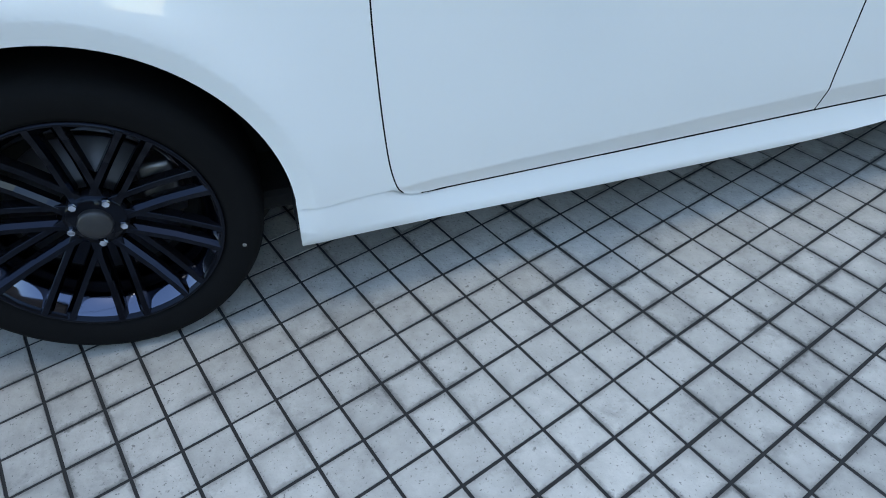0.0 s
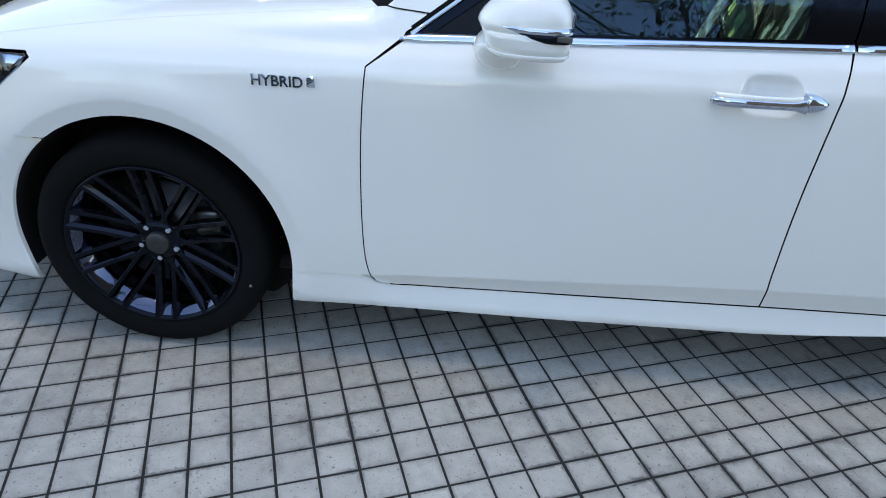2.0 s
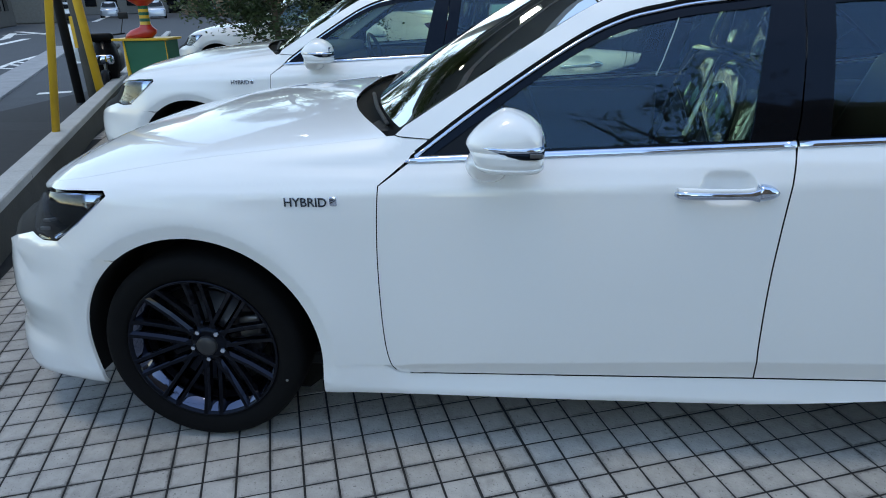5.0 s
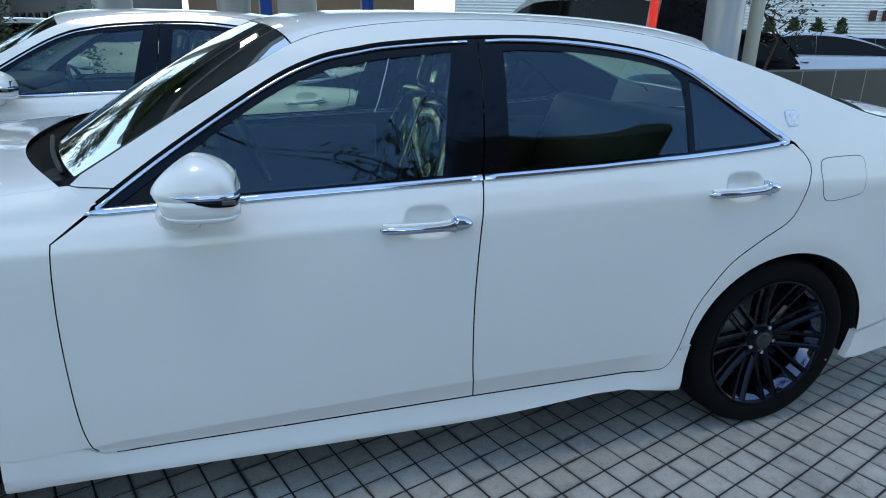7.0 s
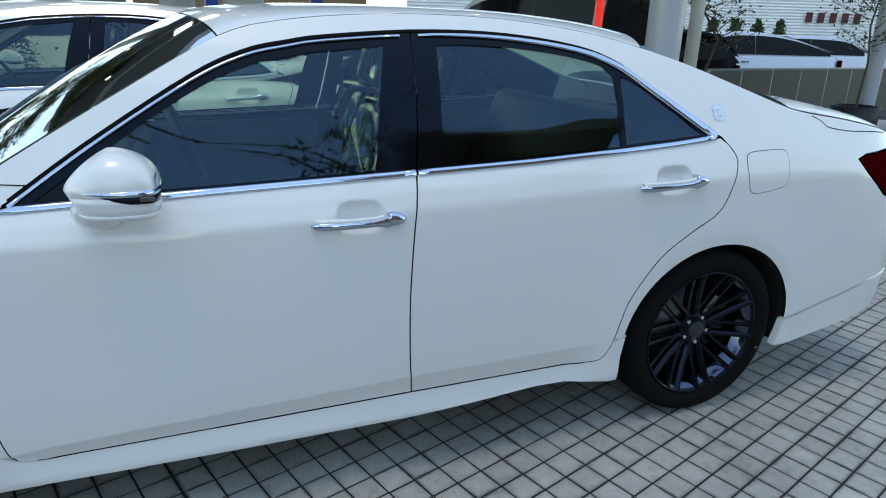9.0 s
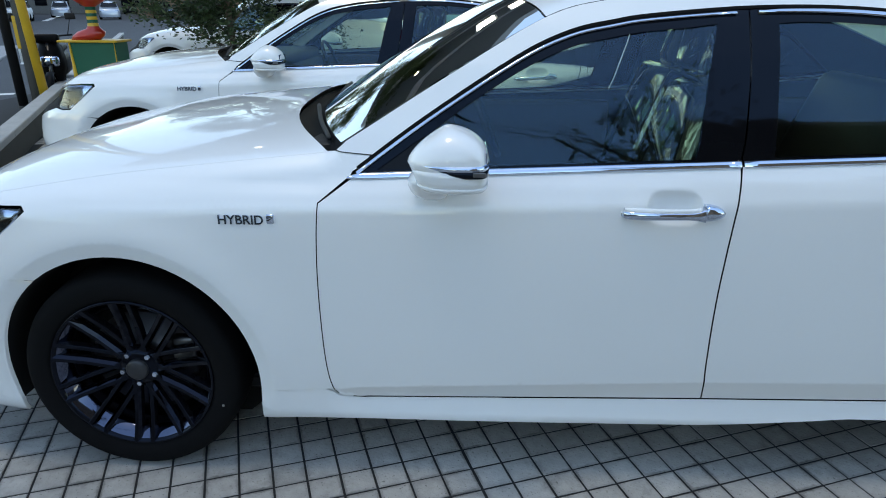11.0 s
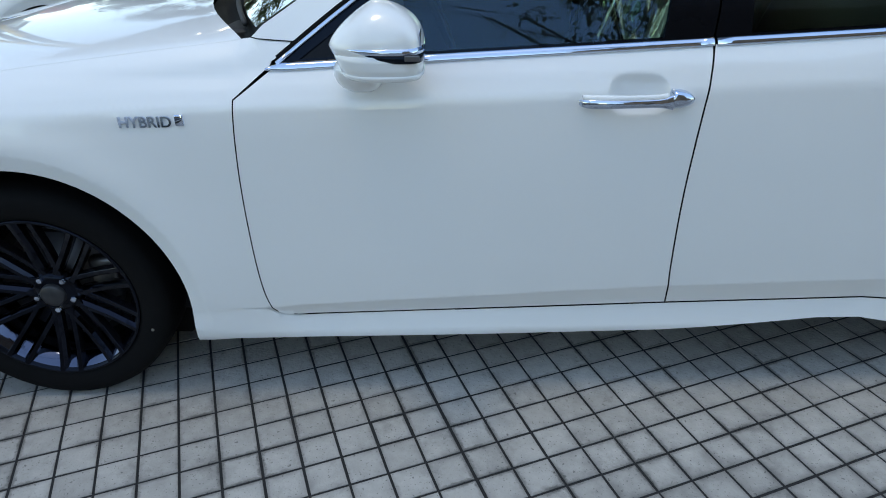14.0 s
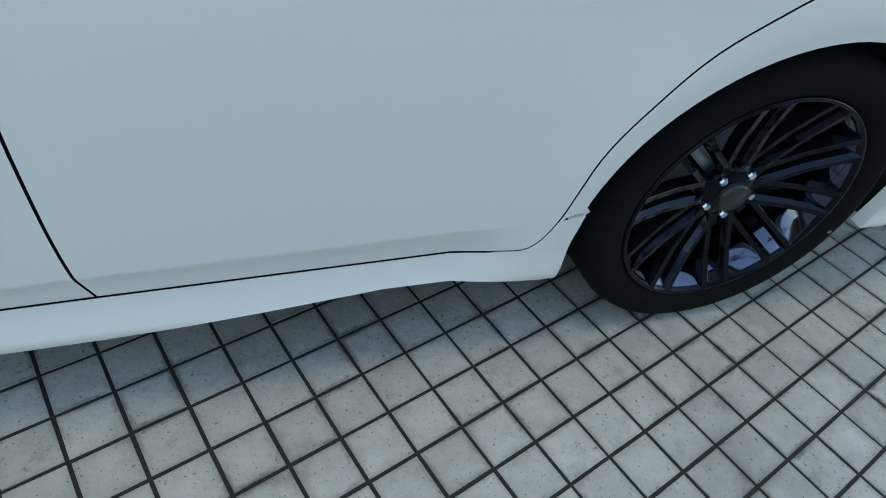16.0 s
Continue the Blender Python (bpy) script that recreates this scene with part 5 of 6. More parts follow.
def build_scooter(m):
    root = empty("scooter")
    for nm, size, at, bev, mat in (("body", (0.75, 0.34, 0.42), (-0.35, 0, 0.58), 0.14, CAR_BLACK), ("seat", (0.62, 0.30, 0.12), (-0.36, 0, 0.83), 0.05, LEATHER), ("headlamp", (0.14, 0.28, 0.17), (0.43, 0, 0.66), 0.06, CHROME), ("floor_board", (0.4, 0.3, 0.08), (0.05, 0, 0.32), 0.03, BLACK_TRIM), ("handlebar_cover", (0.16, 0.36, 0.14), (0.30, 0, 1.0), 0.05, CAR_BLACK)):
        part(nm, box_bm(size, at, bev, 3), mat, root, "", True)
    # front fairing, narrow at the foot and bulging forward at the lamp
    v, f = [], []
    for z, w, x, bulge in ((0.30, 0.13, 0.34, 0.03), (0.42, 0.17, 0.36, 0.06), (0.56, 0.21, 0.37, 0.09), (0.70, 0.22, 0.36, 0.10), (0.84, 0.19, 0.32, 0.08), (0.96, 0.13, 0.28, 0.05), (1.03, 0.07, 0.26, 0.03)):
        for k in range(9):
            q = -1 + k / 4
            v.append((x + bulge * (1 - q * q) - 0.05 * abs(q) ** 3, q * w, z))
        for k in range(9):
            q = 1 - k / 4
            v.append((x - 0.06 - 0.03 * (1 - q * q), q * w * 0.96, z))
    for i in range(6):
        for k in range(18):
            f.append((i * 18 + k, i * 18 + (k + 1) % 18, (i + 1) * 18 + (k + 1) % 18, (i + 1) * 18 + k))
    f += [tuple(range(17, -1, -1)), tuple(range(108, 126))]
    obj("fairing", v, f, CAR_BLACK, root, True, "glossy black front fairing")
    v, f = lathe([(0.25, -0.06), (0.275, -0.045), (0.28, 0), (0.275, 0.045), (0.25, 0.06)], 20, "y", math.pi * 0.75, 0.2)
    obj("mudguard", [(p[0] + 0.62, p[1], p[2] + 0.24) for p in v], f, CAR_BLACK, root)
    for x in (-0.60, 0.62):
        v, f = lathe([(0.16, -0.045), (0.22, -0.04), (0.24, 0), (0.22, 0.04), (0.16, 0.045)], 28)
        obj("wheel", [(p[0] + x, p[1], p[2] + 0.24) for p in v], f, RUBBER, root)
    v, f = tube([(0.25, -0.36, 1.05), (0.30, -0.1, 1.03), (0.30, 0.1, 1.03), (0.25, 0.36, 1.05)], 0.014, 8)
    obj("handlebar", v, f, BLACK_TRIM, root)
    for y in (-0.30, 0.30):
        v, f = tube([(0.28, y, 1.05), (0.32, y * 1.25, 1.30)], 0.007, 6)
        obj("mirror_stalk", v, f, BLACK_TRIM, root)
        part("mirror", box_bm((0.04, 0.15, 0.10), (0.32, y * 1.28, 1.33), 0.018, 3), BLACK_TRIM, root, "", True)
    v, f = tube([(0.33, 0, 0.95), (0.58, 0, 0.26)], 0.03, 10)
    obj("fork", v, f, STEEL, root)
    root.matrix_world = m
    return tagged(root, "black motor scooter parked on the footway", "scooter")


build_scooter(pose(-5.06, 7.12, 0, 0, 0, -66) @ Matrix.Scale(0.90, 4))


# ---- other vehicles, further off ----
def far_car(name, m, paint, length, width, height, hood, cabin, label, tall=False, tail=TAIL_RED, split=0.004):
    """A parked car in the distance: body, glasshouse, wheels, lamps. cabin: x of screen base, roof front, roof rear, rear base."""
    root = empty(name)
    L, Wd = length, width / 2
    belt_z, xs = hood[1], np.linspace(0, L, 40)

    def ring(x):
        u = min(1.0, max(0.0, x / 0.5)) if x < 0.5 else (min(1.0, (L - x) / 0.45) if x > L - 0.45 else 1.0)
        w = Wd * (0.72 + 0.28 * math.sqrt(max(0, 1 - (1 - u) ** 2)))
        zt = float(np.interp(x, [0, 0.15, cabin[0], cabin[3], L - 0.1, L], [hood[0] - 0.18, hood[0], belt_z, belt_z + 0.03, belt_z, belt_z - 0.12]))
        return [(x, -w * 0.93, 0.20), (x, -w, 0.35), (x, -w * 1.0, 0.62), (x, -w * 0.97, zt - 0.06), (x, -w * 0.88, zt), (x, 0, zt + 0.03), (x, w * 0.88, zt), (x, w * 0.97, zt - 0.06), (x, w, 0.62), (x, w, 0.35), (x, w * 0.93, 0.20)]
    rows = [ring(x) for x in xs]
    n = len(rows[0])
    v = [p for r in rows for p in r]
    f = [(i * n + j, (i + 1) * n + j, (i + 1) * n + j + 1, i * n + j + 1) for i in range(len(rows) - 1) for j in range(n - 1)]
    f += [tuple(range(n)), tuple((len(rows) - 1) * n + j for j in range(n))[::-1]]
    obj("body", v, f, paint, root)
    a, b, c, d = cabin
    z0, z1 = belt_z - 0.01, height
    w0, w1 = Wd * 0.90, Wd * (0.70 if not tall else 0.80)
    prof = spline([(a, z0), ((a + b) / 2, (z0 + z1) / 2 + 0.03), (b, z1 - 0.03), ((b + c) / 2, z1), (c, z1 - 0.05), ((c + d) / 2, (z0 + z1) / 2 + 0.03), (d, z0)], 5)
    v, f = [], []
    for x, z in prof:
        t = (z - z0) / (z1 - z0)
        w = w0 + (w1 - w0) * max(0, min(1, t))
        v += [(x, -w, z), (x, -w * 0.6, z + 0.03 * t), (x, 0, z + 0.045 * t), (x, w * 0.6, z + 0.03 * t), (x, w, z)]
    for i in range(len(prof) - 1):
        for j in range(4):
            f.append((i * 5 + j, (i + 1) * 5 + j, (i + 1) * 5 + j + 1, i * 5 + j + 1))
    m_ = len(prof)
    f.append(tuple(i * 5 for i in range(m_))[::-1])
    f.append(tuple(i * 5 + 4 for i in range(m_)))
    obj("glasshouse", v, f, paint, root)
    for s in (-1, 1):
        px, pz = [float(p[0]) for p in prof], [float(p[1]) for p in prof]
        for x0, x1 in ((a + 0.20, (b + c) / 2 - split), ((b + c) / 2 + split, d - (0.22 if not tall else 0.10))):
            low, high = [], []
            for x in np.linspace(x0, x1, 9):
                for row, z in ((low, z0 + 0.05), (high, z0 + 0.02 + (float(np.interp(x, px, pz)) - z0) * 0.86)):
                    t = (z - z0) / (z1 - z0)
                    row.append((x, s * (w0 + (w1 - w0) * max(0, t) + 0.012), max(z, z0 + 0.05)))
            obj("side_window", low + high, [(k, k + 1, 10 + k, 9 + k) if s < 0 else (9 + k, 10 + k, k + 1, k) for k in range(8)], DARK_GLASS, root, False)
        for x in (0.85, L - 0.9):
            v, f = lathe([(0.0, 0.0), (0.21, 0.0), (0.23, -0.02), (0.31, -0.005), (0.32, 0.03), (0.32, 0.2)], 32)
            obj("wheel", [(p[0] + x, s * (Wd + 0.004 - p[1]), p[2] + 0.32) for p in v], f, RUBBER, root)
        part("tail_lamp", box_bm((0.10, 0.22 if not tall else 0.07, 0.16 if not tall else 0.50), (L - 0.06 if tall else L - 0.10, s * Wd * 0.84, belt_z - 0.12 if not tall else belt_z + 0.52), 0.02, 2), tail, root, "red tail lamp")
        part("headlamp", box_bm((0.22, 0.34, 0.13), (0.16, s * Wd * 0.66, hood[0] - 0.14), 0.03, 2), CHROME, root, "clear headlamp")
        part("door_handle", box_bm((0.18, 0.03, 0.03), ((b + c) / 2 - 0.25, s * (Wd * 0.985), belt_z - 0.12), 0.01, 2), CHROME, root)
    q = [(c + 0.10, -w1 * 0.9, z1 - 0.06), (c + 0.10, w1 * 0.9, z1 - 0.06), (d - 0.03, w0 * 0.88, z0 + 0.10), (d - 0.03, -w0 * 0.88, z0 + 0.10)]
    q = [(x + 0.03, y, z + 0.02) for x, y, z in q]
    obj("rear_window", q, [(0, 1, 2, 3)[::-1]], DARK_GLASS, root, False)
    q = [(b - 0.06, -w1 * 0.9, z1 - 0.05), (b - 0.06, w1 * 0.9, z1 - 0.05), (a + 0.06, w0 * 0.88, z0 + 0.08), (a + 0.06, -w0 * 0.88, z0 + 0.08)]
    q = [(x - 0.04, y, z + 0.03) for x, y, z in q]
    obj("windscreen", q, [(0, 1, 2, 3)], DARK_GLASS, root, False)
    part("underside", box_bm((L * 0.94, Wd * 1.7, 0.16), (L / 2, 0, 0.24), 0.02, 1), BLACK_TRIM, root)
    root.matrix_world = m
    return tagged(root, label, "car")


far_car("minivan", pose(5.79, 10.12, 0, 0, 0, -68), WALL_WHITE, 4.3, 1.78, 1.99, (0.98, 1.12), (0.55, 1.85, 4.16, 4.25), "tall white minivan with dark windows and lit red tail lamps", True, LIT_RED)
far_car("hatchback", pose(7.45, 9.5, 0, 0, 0, -24), CAR_BLACK, 3.95, 1.70, 1.50, (0.85, 0.95), (0.9, 1.7, 3.4, 3.9), "black hatchback beyond the fence")
far_car("fastback", pose(11.3, 11.0, -0.02, 0, 0, -19), SILVER, 4.5, 1.76, 1.53, (0.84, 1.03), (0.75, 1.75, 3.05, 4.40), "silver blue fastback car beyond the fence")
far_car("estate_car", pose(15.2, 13.2, -0.02, 0, 0, -20), SILVER, 4.5, 1.76, 1.50, (0.85, 1.0), (0.9, 1.7, 3.6, 4.4), "silver estate car parked further back")
third = copy_thing(sedan, pose(-3.78, 9.0, 0))
tagged(third, "white saloon parked beyond a leafy shrub", "car")
for k, (x, y, r, p) in enumerate(((-33, 48, 118, WALL_WHITE), (-38, 62, 118, SILVER), (-30, 56, 118, SILVER), (-46, 68, -62, WALL_WHITE), (-27, 60, 118, CAR_BLACK), (-42, 84, 118, CAR_BLACK))):
    far_car("hatchback", pose(x, y, -0.02, 0, 0, r), p, 4.0, 1.7, 1.5, (0.85, 0.95), (0.9, 1.7, 3.4, 3.9), "compact car on the far road")


# ---- canopy, columns, fence, buildings ----
def column(x, y, r, h=4.4):
    root = empty("column")
    v, f = lathe([(r, 0.0), (r, h)], 40, "z")
    obj("shaft", [(p[0] + x, p[1] + y, p[2]) for p in v], f, GREY_METAL, root)
    v, f = lathe([(0.0, 0.05), (r * 1.12, 0.05), (r * 1.12, 0.0)], 40, "z")
    obj("base_plate", [(p[0] + x, p[1] + y, p[2]) for p in v], f, GREY_METAL, root)
    return tagged(root, "round grey painted steel column under the canopy", "column", "canopy columns")


for x, y, r in ((6.60, 4.31, 0.215), (11.45, 5.12, 0.125), (-1.03, 10.3, 0.32), (0.96, 9.75, 0.28), (2.0, 9.45, 0.33)):
    column(x, y, r)
post("support_pole", (7.22, 4.50, 0), (7.22, 4.50, 4.4), 0.085, BEIGE, "slim beige pole beside the column", "pole")
post("support_pole", (11.75, 4.75, 0), (11.75, 4.75, 4.4), 0.055, BEIGE, "slim beige pole beside the column", "pole")
CX0, CX1, CY0, CY1, CZ = -3.3, 11.7, 2.5, 10.8, 4.4
v = []
for z in (CZ, CZ + 0.35):
    v += [(CX0, CY0, z), (CX1, CY0, z), (CX1, CY1, z), (CX0, CY1, z)]
tagged(obj("ceiling", v, [(3, 2, 1, 0), (4, 5, 6, 7), (0, 1, 5, 4), (1, 2, 6, 5), (2, 3, 7, 6), (3, 0, 4, 7)], CANOPY, None, False), "flat grey canopy soffit over the parking bays", "canopy", "", "structure")
for i in range(5):
    for j in range(4):
        x, y = CX0 + 1.5 + i * 3.0, CY0 + 1.1 + j * 2.1
        root = empty("downlight")
        vv, ff = lathe([(0.055, 0.0), (0.075, 0.0), (0.075, -0.02), (0.055, -0.02)], 20, "z")
        obj("bezel", [(p[0] + x, p[1] + y, p[2] + CZ) for p in vv], ff, WALL_WHITE, root)
        vv, ff = lathe([(0.0, -0.008), (0.054, -0.008)], 20, "z")
        obj("lamp", [(p[0] + x, p[1] + y, p[2] + CZ) for p in vv], [q[::-1] for q in ff], LAMP, root)
        tagged(root, "small round ceiling downlight, lit", "light", "canopy downlights")

for y in (4.55, 6.75, 8.9):
    v = []
    for z in (CZ - 0.14, CZ):
        v += [(CX0, y - 0.05, z), (CX1, y - 0.05, z), (CX1, y + 0.05, z), (CX0, y + 0.05, z)]
    tagged(obj("beam", v, [(3, 2, 1, 0), (0, 1, 5, 4), (1, 2, 6, 5), (2, 3, 7, 6), (3, 0, 4, 7)], GREY_METAL, None, False), "pale grey steel purlin under the canopy", "beam", "canopy purlins", "structure")
for x0, x1, y0, y1 in ((0.18, 0.75, 4.85, 6.1), (-0.50, -0.16, 4.95, 6.1)):
    root = empty("panel_light")
    part("frame", box_bm((x1 - x0 + 0.06, y1 - y0 + 0.06, 0.05), ((x0 + x1) / 2, (y0 + y1) / 2, CZ - 0.025), 0.005, 1), WALL_WHITE, root)
    part("diffuser", box_bm((x1 - x0, y1 - y0, 0.01), ((x0 + x1) / 2, (y0 + y1) / 2, CZ - 0.056), 0.002, 1), PANEL_GLOW, root, "lit white diffuser")
    tagged(root, "rectangular white light panel in the canopy, lit", "light", "canopy panel lights")

# fence
fence = empty("fence")
fa, fb = np.array((8.96, 6.08)), np.array((17.73, 7.93))
for k in range(10):
    a = fa + (fb - fa) * k / 10
    b = fa + (fb - fa) * (k + 0.985) / 10
    d = (b - a) / np.linalg.norm(b - a)
    nrm = np.array((-d[1], d[0])) * 0.02
    v = []
    for z in (0.0, 0.87):
        v += [(*(a - nrm), z), (*(b - nrm), z), (*(b + nrm), z), (*(a + nrm), z)]
    obj("fence_panel", v, [(0, 1, 5, 4), (1, 2, 6, 5), (2, 3, 7, 6), (3, 0, 4, 7), (4, 5, 6, 7)], FENCE_GREY, fence, False)
    vv, ff = tube([(a[0], a[1], 0), (a[0], a[1], 0.88)], 0.026, 8)
    obj("fence_post", vv, ff, POST_GREY, fence)
vv, ff = tube([(fa[0], fa[1], 0.885), tuple((fa + fb) / 2) + (0.885,), (fb[0], fb[1], 0.885)], 0.022, 8)
obj("top_rail", vv, ff, POST_GREY, fence)
tagged(fence, "low grey panel fence with slim posts", "fence")

# corrugated building far behind
wa, wb = np.array((12.0, 32.5)), np.array((52.0, 16.2))
wd = (wb - wa) / np.linalg.norm(wb - wa)
wnv = np.array((wd[1], -wd[0]))
bld = empty("showroom_building")
v, f = [], []
rowsn = 40
for k in range(rowsn * 2 + 1):
    z = k * 0.075
    o = 0.03 if k % 2 else 0.0
    for p in (wa, wb):
        v.append((p[0] + wnv[0] * o, p[1] + wnv[1] * o, z))
for k in range(rowsn * 2):
    f.append((2 * k, 2 * k + 1, 2 * k + 3, 2 * k + 2))
obj("corrugated_wall", v, f, WALL_WHITE, bld, False, "white horizontally corrugated cladding")
q = []
for z in (5.95, 6.6):
    for p, o in ((wa, 0.15), (wb, 0.15), (wb, -8), (wa, -8)):
        q.append((p[0] + wnv[0] * o, p[1] + wnv[1] * o, z))
obj("roof", q, [(3, 2, 1, 0), (4, 5, 6, 7), (0, 1, 5, 4), (1, 2, 6, 5), (2, 3, 7, 6), (3, 0, 4, 7)], GREY_METAL, bld, False)
base = np.array((31.6, 24.5))
for k in range(5):
    p = base + wd * (k * 0.62)
    bm = box_bm((0.34, 0.05, 0.50), (0, 0, 0), 0.01, 1, Matrix.Rotation(math.atan2(wd[1], wd[0]), 4, "Z"))
    bmesh.ops.translate(bm, vec=(p[0] + wnv[0] * 0.12, p[1] + wnv[1] * 0.12, 2.55), verts=bm.verts)
    part("sign_bar", bm, DARK_RED, bld, "dark red sign shape")
tagged(bld, "white corrugated showroom building far behind", "building")

# far side of the street
for x, y, w, h, mat, turn in (
        (-47, 88, 80, 9, POLE_GREY, 28), (-34, 34, 16, 6, DARK_WALL, 118), (-42, 54, 18, 12, POLE_GREY, 118),
        (-30, 72, 20, 7, BROWN_WALL, 118), (-12, 66, 18, 4.2, POLE_GREY, 118),
        (-58, 10, 16, 3.2, DARK_WALL, 118), (5, 52, 18, 4.0, BROWN_WALL, 118)):
    b = empty("street_building")
    rot = pose(x, y, 0, 0, 0, turn)
    ob = part("wall", box_bm((w, 9, h), (0, 0, h / 2), 0.05, 1), mat, b)
    part("roof", box_bm((w + 0.5, 9.5, 0.3), (0, 0, h + 0.15), 0.03, 1), FENCE_GREY, b)
    for lvl in range(int(h / 3)):
        for c in range(int(w / 2.4)):
            part("window", box_bm((1.3, 0.08, 1.2), (-w / 2 + 1.4 + 2.4 * c, 4.53, 1.6 + 3 * lvl), 0.02, 1), DARK_GLASS, b)
            part("window", box_bm((1.3, 0.08, 1.2), (-w / 2 + 1.4 + 2.4 * c, -4.53, 1.6 + 3 * lvl), 0.02, 1), DARK_GLASS, b)
    b.matrix_world = rot
    tagged(b, "plain town building across the road", "building")

# street side behind the camera
for x0, x1, y0, h, mat, lab in ((3.6, 5.5, -5.0, 4.95, BROWN_WALL, "tall brown rendered house across the lane"), (-26, -3, -24, 3.6, BROWN_WALL, "brown rendered house across the lane"), (0.5, 12, -24, 3.4, WALL_WHITE, "low pale house across the lane"), (15, 34, -18, 6.0, BROWN_WALL, "brown house further along the lane")):
    b = empty("house")
    part("wall", box_bm((x1 - x0, 7, h), ((x0 + x1) / 2, y0 - 3.5, h / 2), 0.02, 1), mat, b)
    v = [(x0 - 0.4, y0 + 0.4, h), (x1 + 0.4, y0 + 0.4, h), (x1 + 0.4, y0 - 7.4, h), (x0 - 0.4, y0 - 7.4, h), (x0 + 0.8, y0 - 3.5, h + 1.8), (x1 - 0.8, y0 - 3.5, h + 1.8)]
    obj("roof", v, [(0, 1, 5, 4), (1, 2, 5), (2, 3, 4, 5), (3, 0, 4), (3, 2, 1, 0)], BROWN_WALL, b, False)
    part("fascia", box_bm((x1 - x0 + 0.8, 0.04, 0.22), ((x0 + x1) / 2, y0 + 0.42, h + 0.08), 0.008, 1), FASCIA, b, "brown painted fascia board")
    for k in range(int((x1 - x0) / 2.6)):
        part("window", box_bm((1.2, 0.06, 1.1), (x0 + 1.4 + 2.6 * k, y0 + 0.03, 1.6), 0.02, 1), DARK_GLASS, b)
    tagged(b, lab, "house")


# ---- plants ----
def leaf_mesh(points, size, seed, flat=0.5):
    r = random.Random(seed)
    v, f = [], []
    for p in points:
        d = Vector((r.uniform(-1, 1), r.uniform(-1, 1), r.uniform(-flat, flat))).normalized()
        n = Vector((r.uniform(-1, 1), r.uniform(-1, 1), r.uniform(0.1, 1))).normalized()
        w = d.cross(n).normalized()
        s = size * r.uniform(0.6, 1.3)
        o = len(v)
        p = Vector(p)
        v += [p, p + d * s * 0.5 + w * s * 0.24, p + d * s, p + d * s * 0.5 - w * s * 0.24]
        f += [(o, o + 1, o + 2, o + 3)]
    return v, f


def tree(name, x, y, h, spread_r, crown0, seed, leaves, size, label, trunk=0.05, category="tree", limbs=16):
    """Tapered trunk, forked limbs, and leaves gathered round the twigs."""
    r = random.Random(seed)
    root = empty(name)
    pts = [(x, y, 0)]
    for k in range(1, 7):
        pts.append((x + r.uniform(-0.04, 0.04) * k, y + r.uniform(-0.04, 0.04) * k, h * 0.9 * k / 6))
    meshes = [tube(pts, trunk, 10, 0.3)]
    tips = []
    for k in range(limbs):
        z = crown0 + (h * 0.86 - crown0) * k / (limbs - 1)
        a = r.uniform(0, math.tau)
        i = min(5, int(z / (h * 0.9) * 6))
        bx, by = pts[i][0], pts[i][1]
        L = spread_r * (1.15 - 0.55 * k / (limbs - 1)) * r.uniform(0.6, 1.1)
        p1 = (bx + math.cos(a) * L * 0.5, by + math.sin(a) * L * 0.5, z + L * 0.22)
        p2 = (bx + math.cos(a + 0.2) * L, by + math.sin(a + 0.2) * L, z + L * 0.5)
        meshes.append(tube([(bx, by, z), p1, p2], trunk * 0.35, 6, 0.3))
        for t in range(5):
            u = 0.35 + 0.65 * t / 4
            q = np.array((bx, by, z)) * (1 - u) + np.array(p2) * u
            a2 = r.uniform(0, math.tau)
            e = q + np.array((math.cos(a2), math.sin(a2), r.uniform(-0.2, 0.7))) * L * 0.35
            meshes.append(tube([tuple(q), tuple((q + e) / 2 + np.array((0, 0, 0.02))), tuple(e)], trunk * 0.12, 4, 0.4))
            tips.append(((q + e) / 2, L * 0.22))
            tips.append((e, L * 0.2))
    v, f = merge(*meshes)
    obj("trunk", v, f, BARK, root)
    pl = []
    for k in range(leaves):
        c, rad = tips[r.randrange(len(tips))]
        pl.append(tuple(c + np.array((r.gauss(0, 1), r.gauss(0, 1), r.gauss(0, 0.8))) * rad * 0.6))
    v, f = leaf_mesh(pl, size, seed + 1)
    obj("crown", v, f, LEAF, root, False)
    return tagged(root, label, category)


tree("tree", 9.33, 6.51, 3.0, 0.75, 1.15, 3, 1050, 0.062, "slender young tree with sparse leaves", 0.035)
tree("tree", 11.0, 4.95, 3.6, 0.9, 1.2, 4, 2400, 0.060, "thin young tree in a black planter", 0.022)
tree("tree", -2.08, 6.35, 5.0, 1.10, 0.12, 8, 38000, 0.066, "dense dark green leafy tree between the parked cars", 0.05, "tree", 26)
tree("tree", 2.35, -3.6, 4.6, 0.85, 2.75, 12, 1700, 0.058, "thin sparse young tree beside the lane", 0.03)
tree("tree", -4.6, -9.2, 7.2, 2.0, 2.6, 15, 3500, 0.14, "broad leafy street tree across the lane", 0.12)
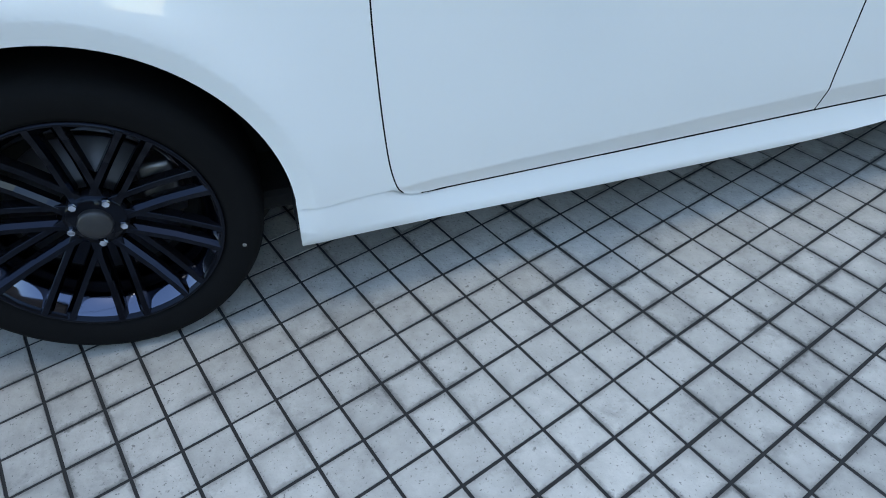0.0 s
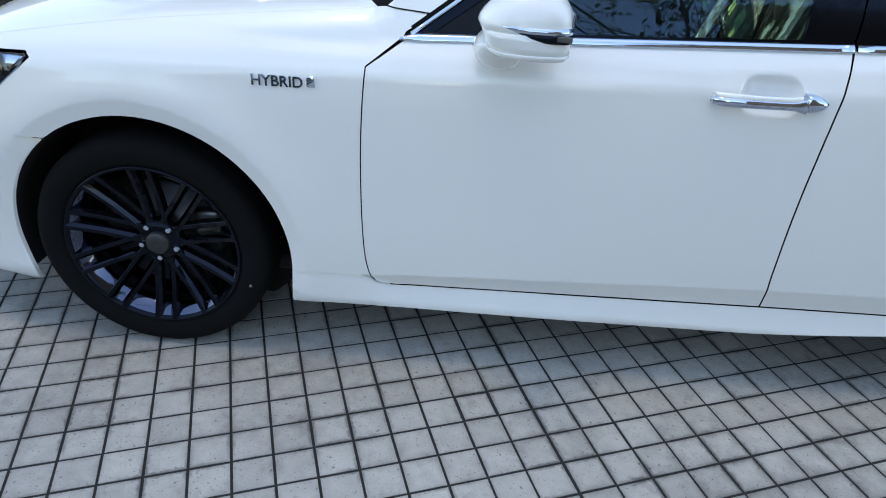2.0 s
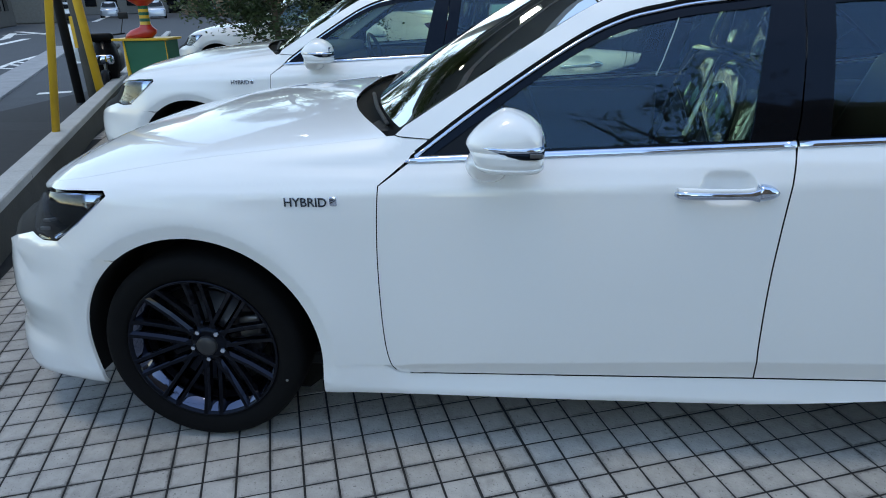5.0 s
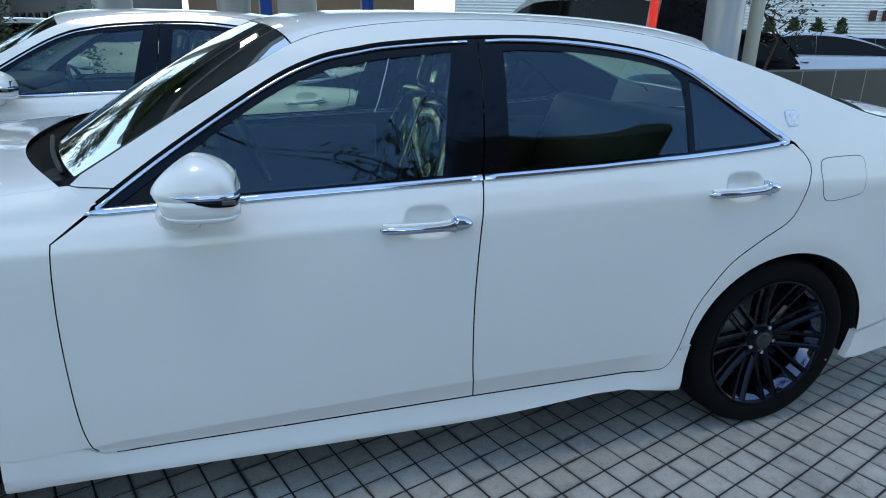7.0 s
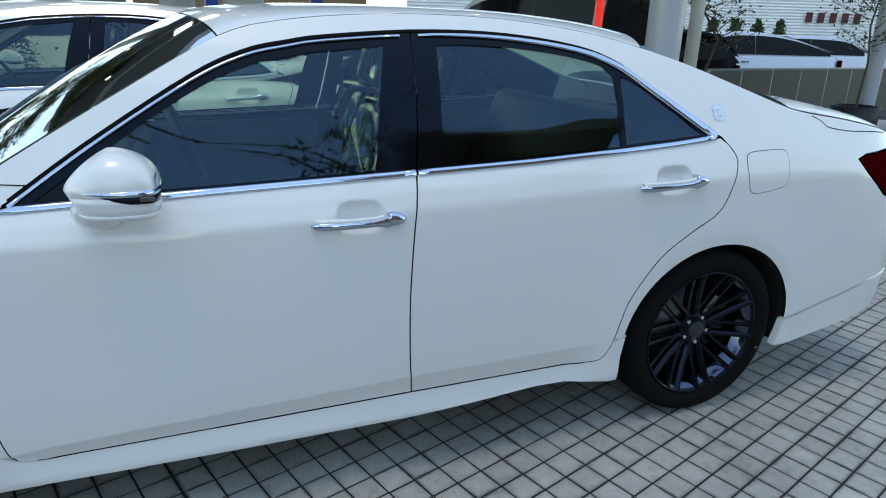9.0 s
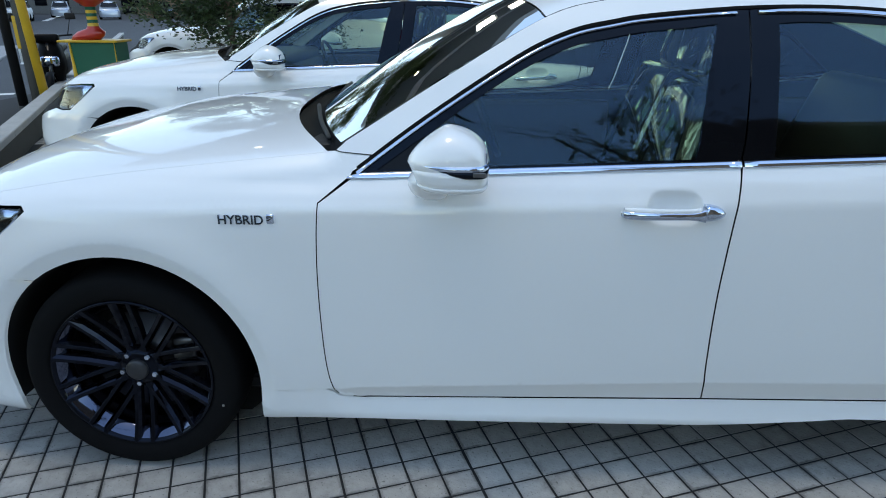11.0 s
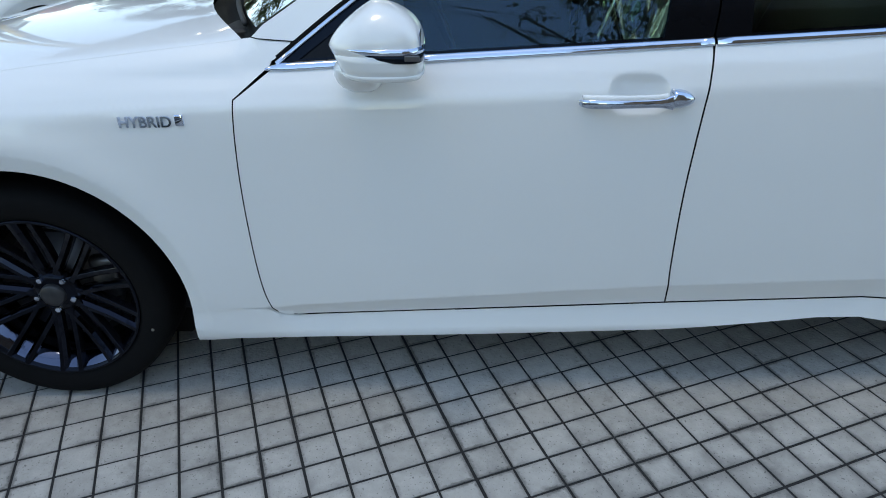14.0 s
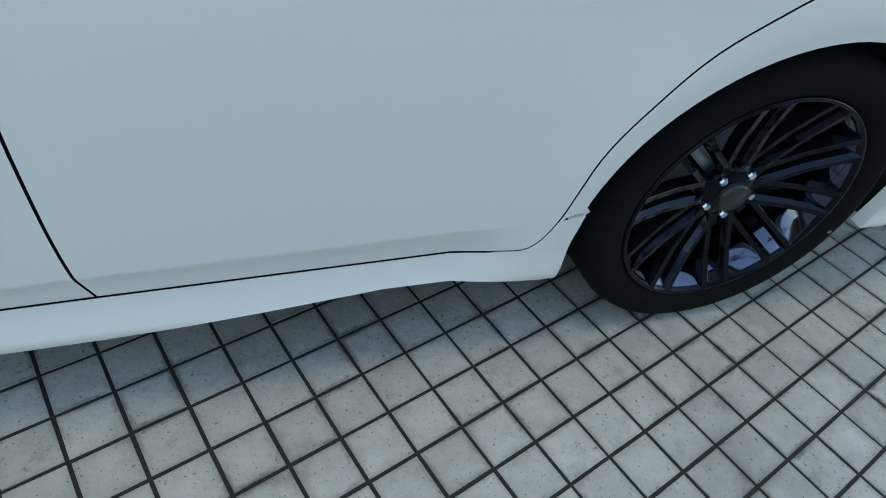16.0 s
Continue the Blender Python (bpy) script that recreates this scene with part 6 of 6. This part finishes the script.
for k in range(4):
    p = np.array((24.6, 22.07)) - wd * 1.05 + (np.array((27.41, 20.93)) - np.array((24.6, 22.07))) * k / 3
    r = random.Random(30 + k)
    pl = []
    for _ in range(1500):
        z = r.uniform(0, 1)
        a, q = r.uniform(0, math.tau), 0.52 * (1 - z) ** 0.6 * math.sqrt(r.uniform(0.2, 1))
        pl.append((p[0] + math.cos(a) * q, p[1] + math.sin(a) * q, 0.35 + z * 1.85))
    v, f = leaf_mesh(pl, 0.16, 40 + k, 1.0)
    root = empty("shrub")
    obj("crown", v, f, LEAF, root, False)
    v, f = tube([(p[0], p[1], 0), (p[0], p[1], 0.9), (p[0], p[1], 1.8)], 0.05, 6, 0.3)
    obj("trunk", v, f, BARK, root)
    tagged(root, "clipped dark conical shrub by the white wall", "shrub", "row of conical shrubs")


def planter(x, y):
    root = empty("planter")
    v, f = lathe([(0.0, 0.33), (0.30, 0.33), (0.32, 0.42), (0.36, 0.42), (0.33, 0.0), (0.0, 0.0)], 32, "z")
    obj("tub", [(p[0] + x, p[1] + y, p[2]) for p in v], f, BLACK_TRIM, root)
    return tagged(root, "round black plastic planter tub", "planter")


planter(11.0, 4.95)
planter(12.1, 4.6)


# flags and wires
def banner(x, y, mat, lab):
    root = empty("banner")
    v, f = tube([(x, y, 0), (x, y, 1.3), (x, y, 2.6)], 0.012, 8)
    obj("pole", v, f, GREY_METAL, root)
    v, f = [], []
    for i in range(12):
        for j in range(5):
            v.append((x + 0.02 + j * 0.06, y + 0.03 * math.sin(i * 0.7 + j), 0.75 + i * 0.16))
    for i in range(11):
        for j in range(4):
            f.append((i * 5 + j, i * 5 + j + 1, (i + 1) * 5 + j + 1, (i + 1) * 5 + j))
    obj("cloth", v, f, mat, root)
    return tagged(root, lab, "banner")


banner(1.45, 12.6, BLUE, "narrow blue cloth banner on a pole")
banner(2.05, 12.5, RED, "narrow red cloth banner on a pole")
banner(3.5, 11.8, BLUE, "narrow blue cloth banner on a pole")
for z in (7.0, 7.4):
    pts = [(-9.36 + 1.916 * i, 1.13 - 1.353 * i, z + 0.012 * (i - 5) ** 2) for i in range(11)]
    v, f = tube(pts, 0.018, 6)
    tagged(obj("overhead_wire", v, f, BLACK_TRIM), "dark overhead service wire", "wire")
for x, y in ((-9.36, 1.13), (9.8, -12.4)):
    post("utility_pole", (x, y, -0.02), (x, y, 8.2), 0.13, POLE_GREY, "grey concrete pole carrying the service wires", "pole", 0.10)

# a notice inside the rear window of the second car
bm = box_bm((0.19, 0.002, 0.17), (0, 0, 0), 0.0005, 1, pose(0, 0, 0, -27, 0, 0))
bmesh.ops.translate(bm, vec=(0.97, 1.80, 1.235), verts=bm.verts)
tagged(part("notice_sheet", bm, PAPER), "pale green paper notice behind the car window", "paper")
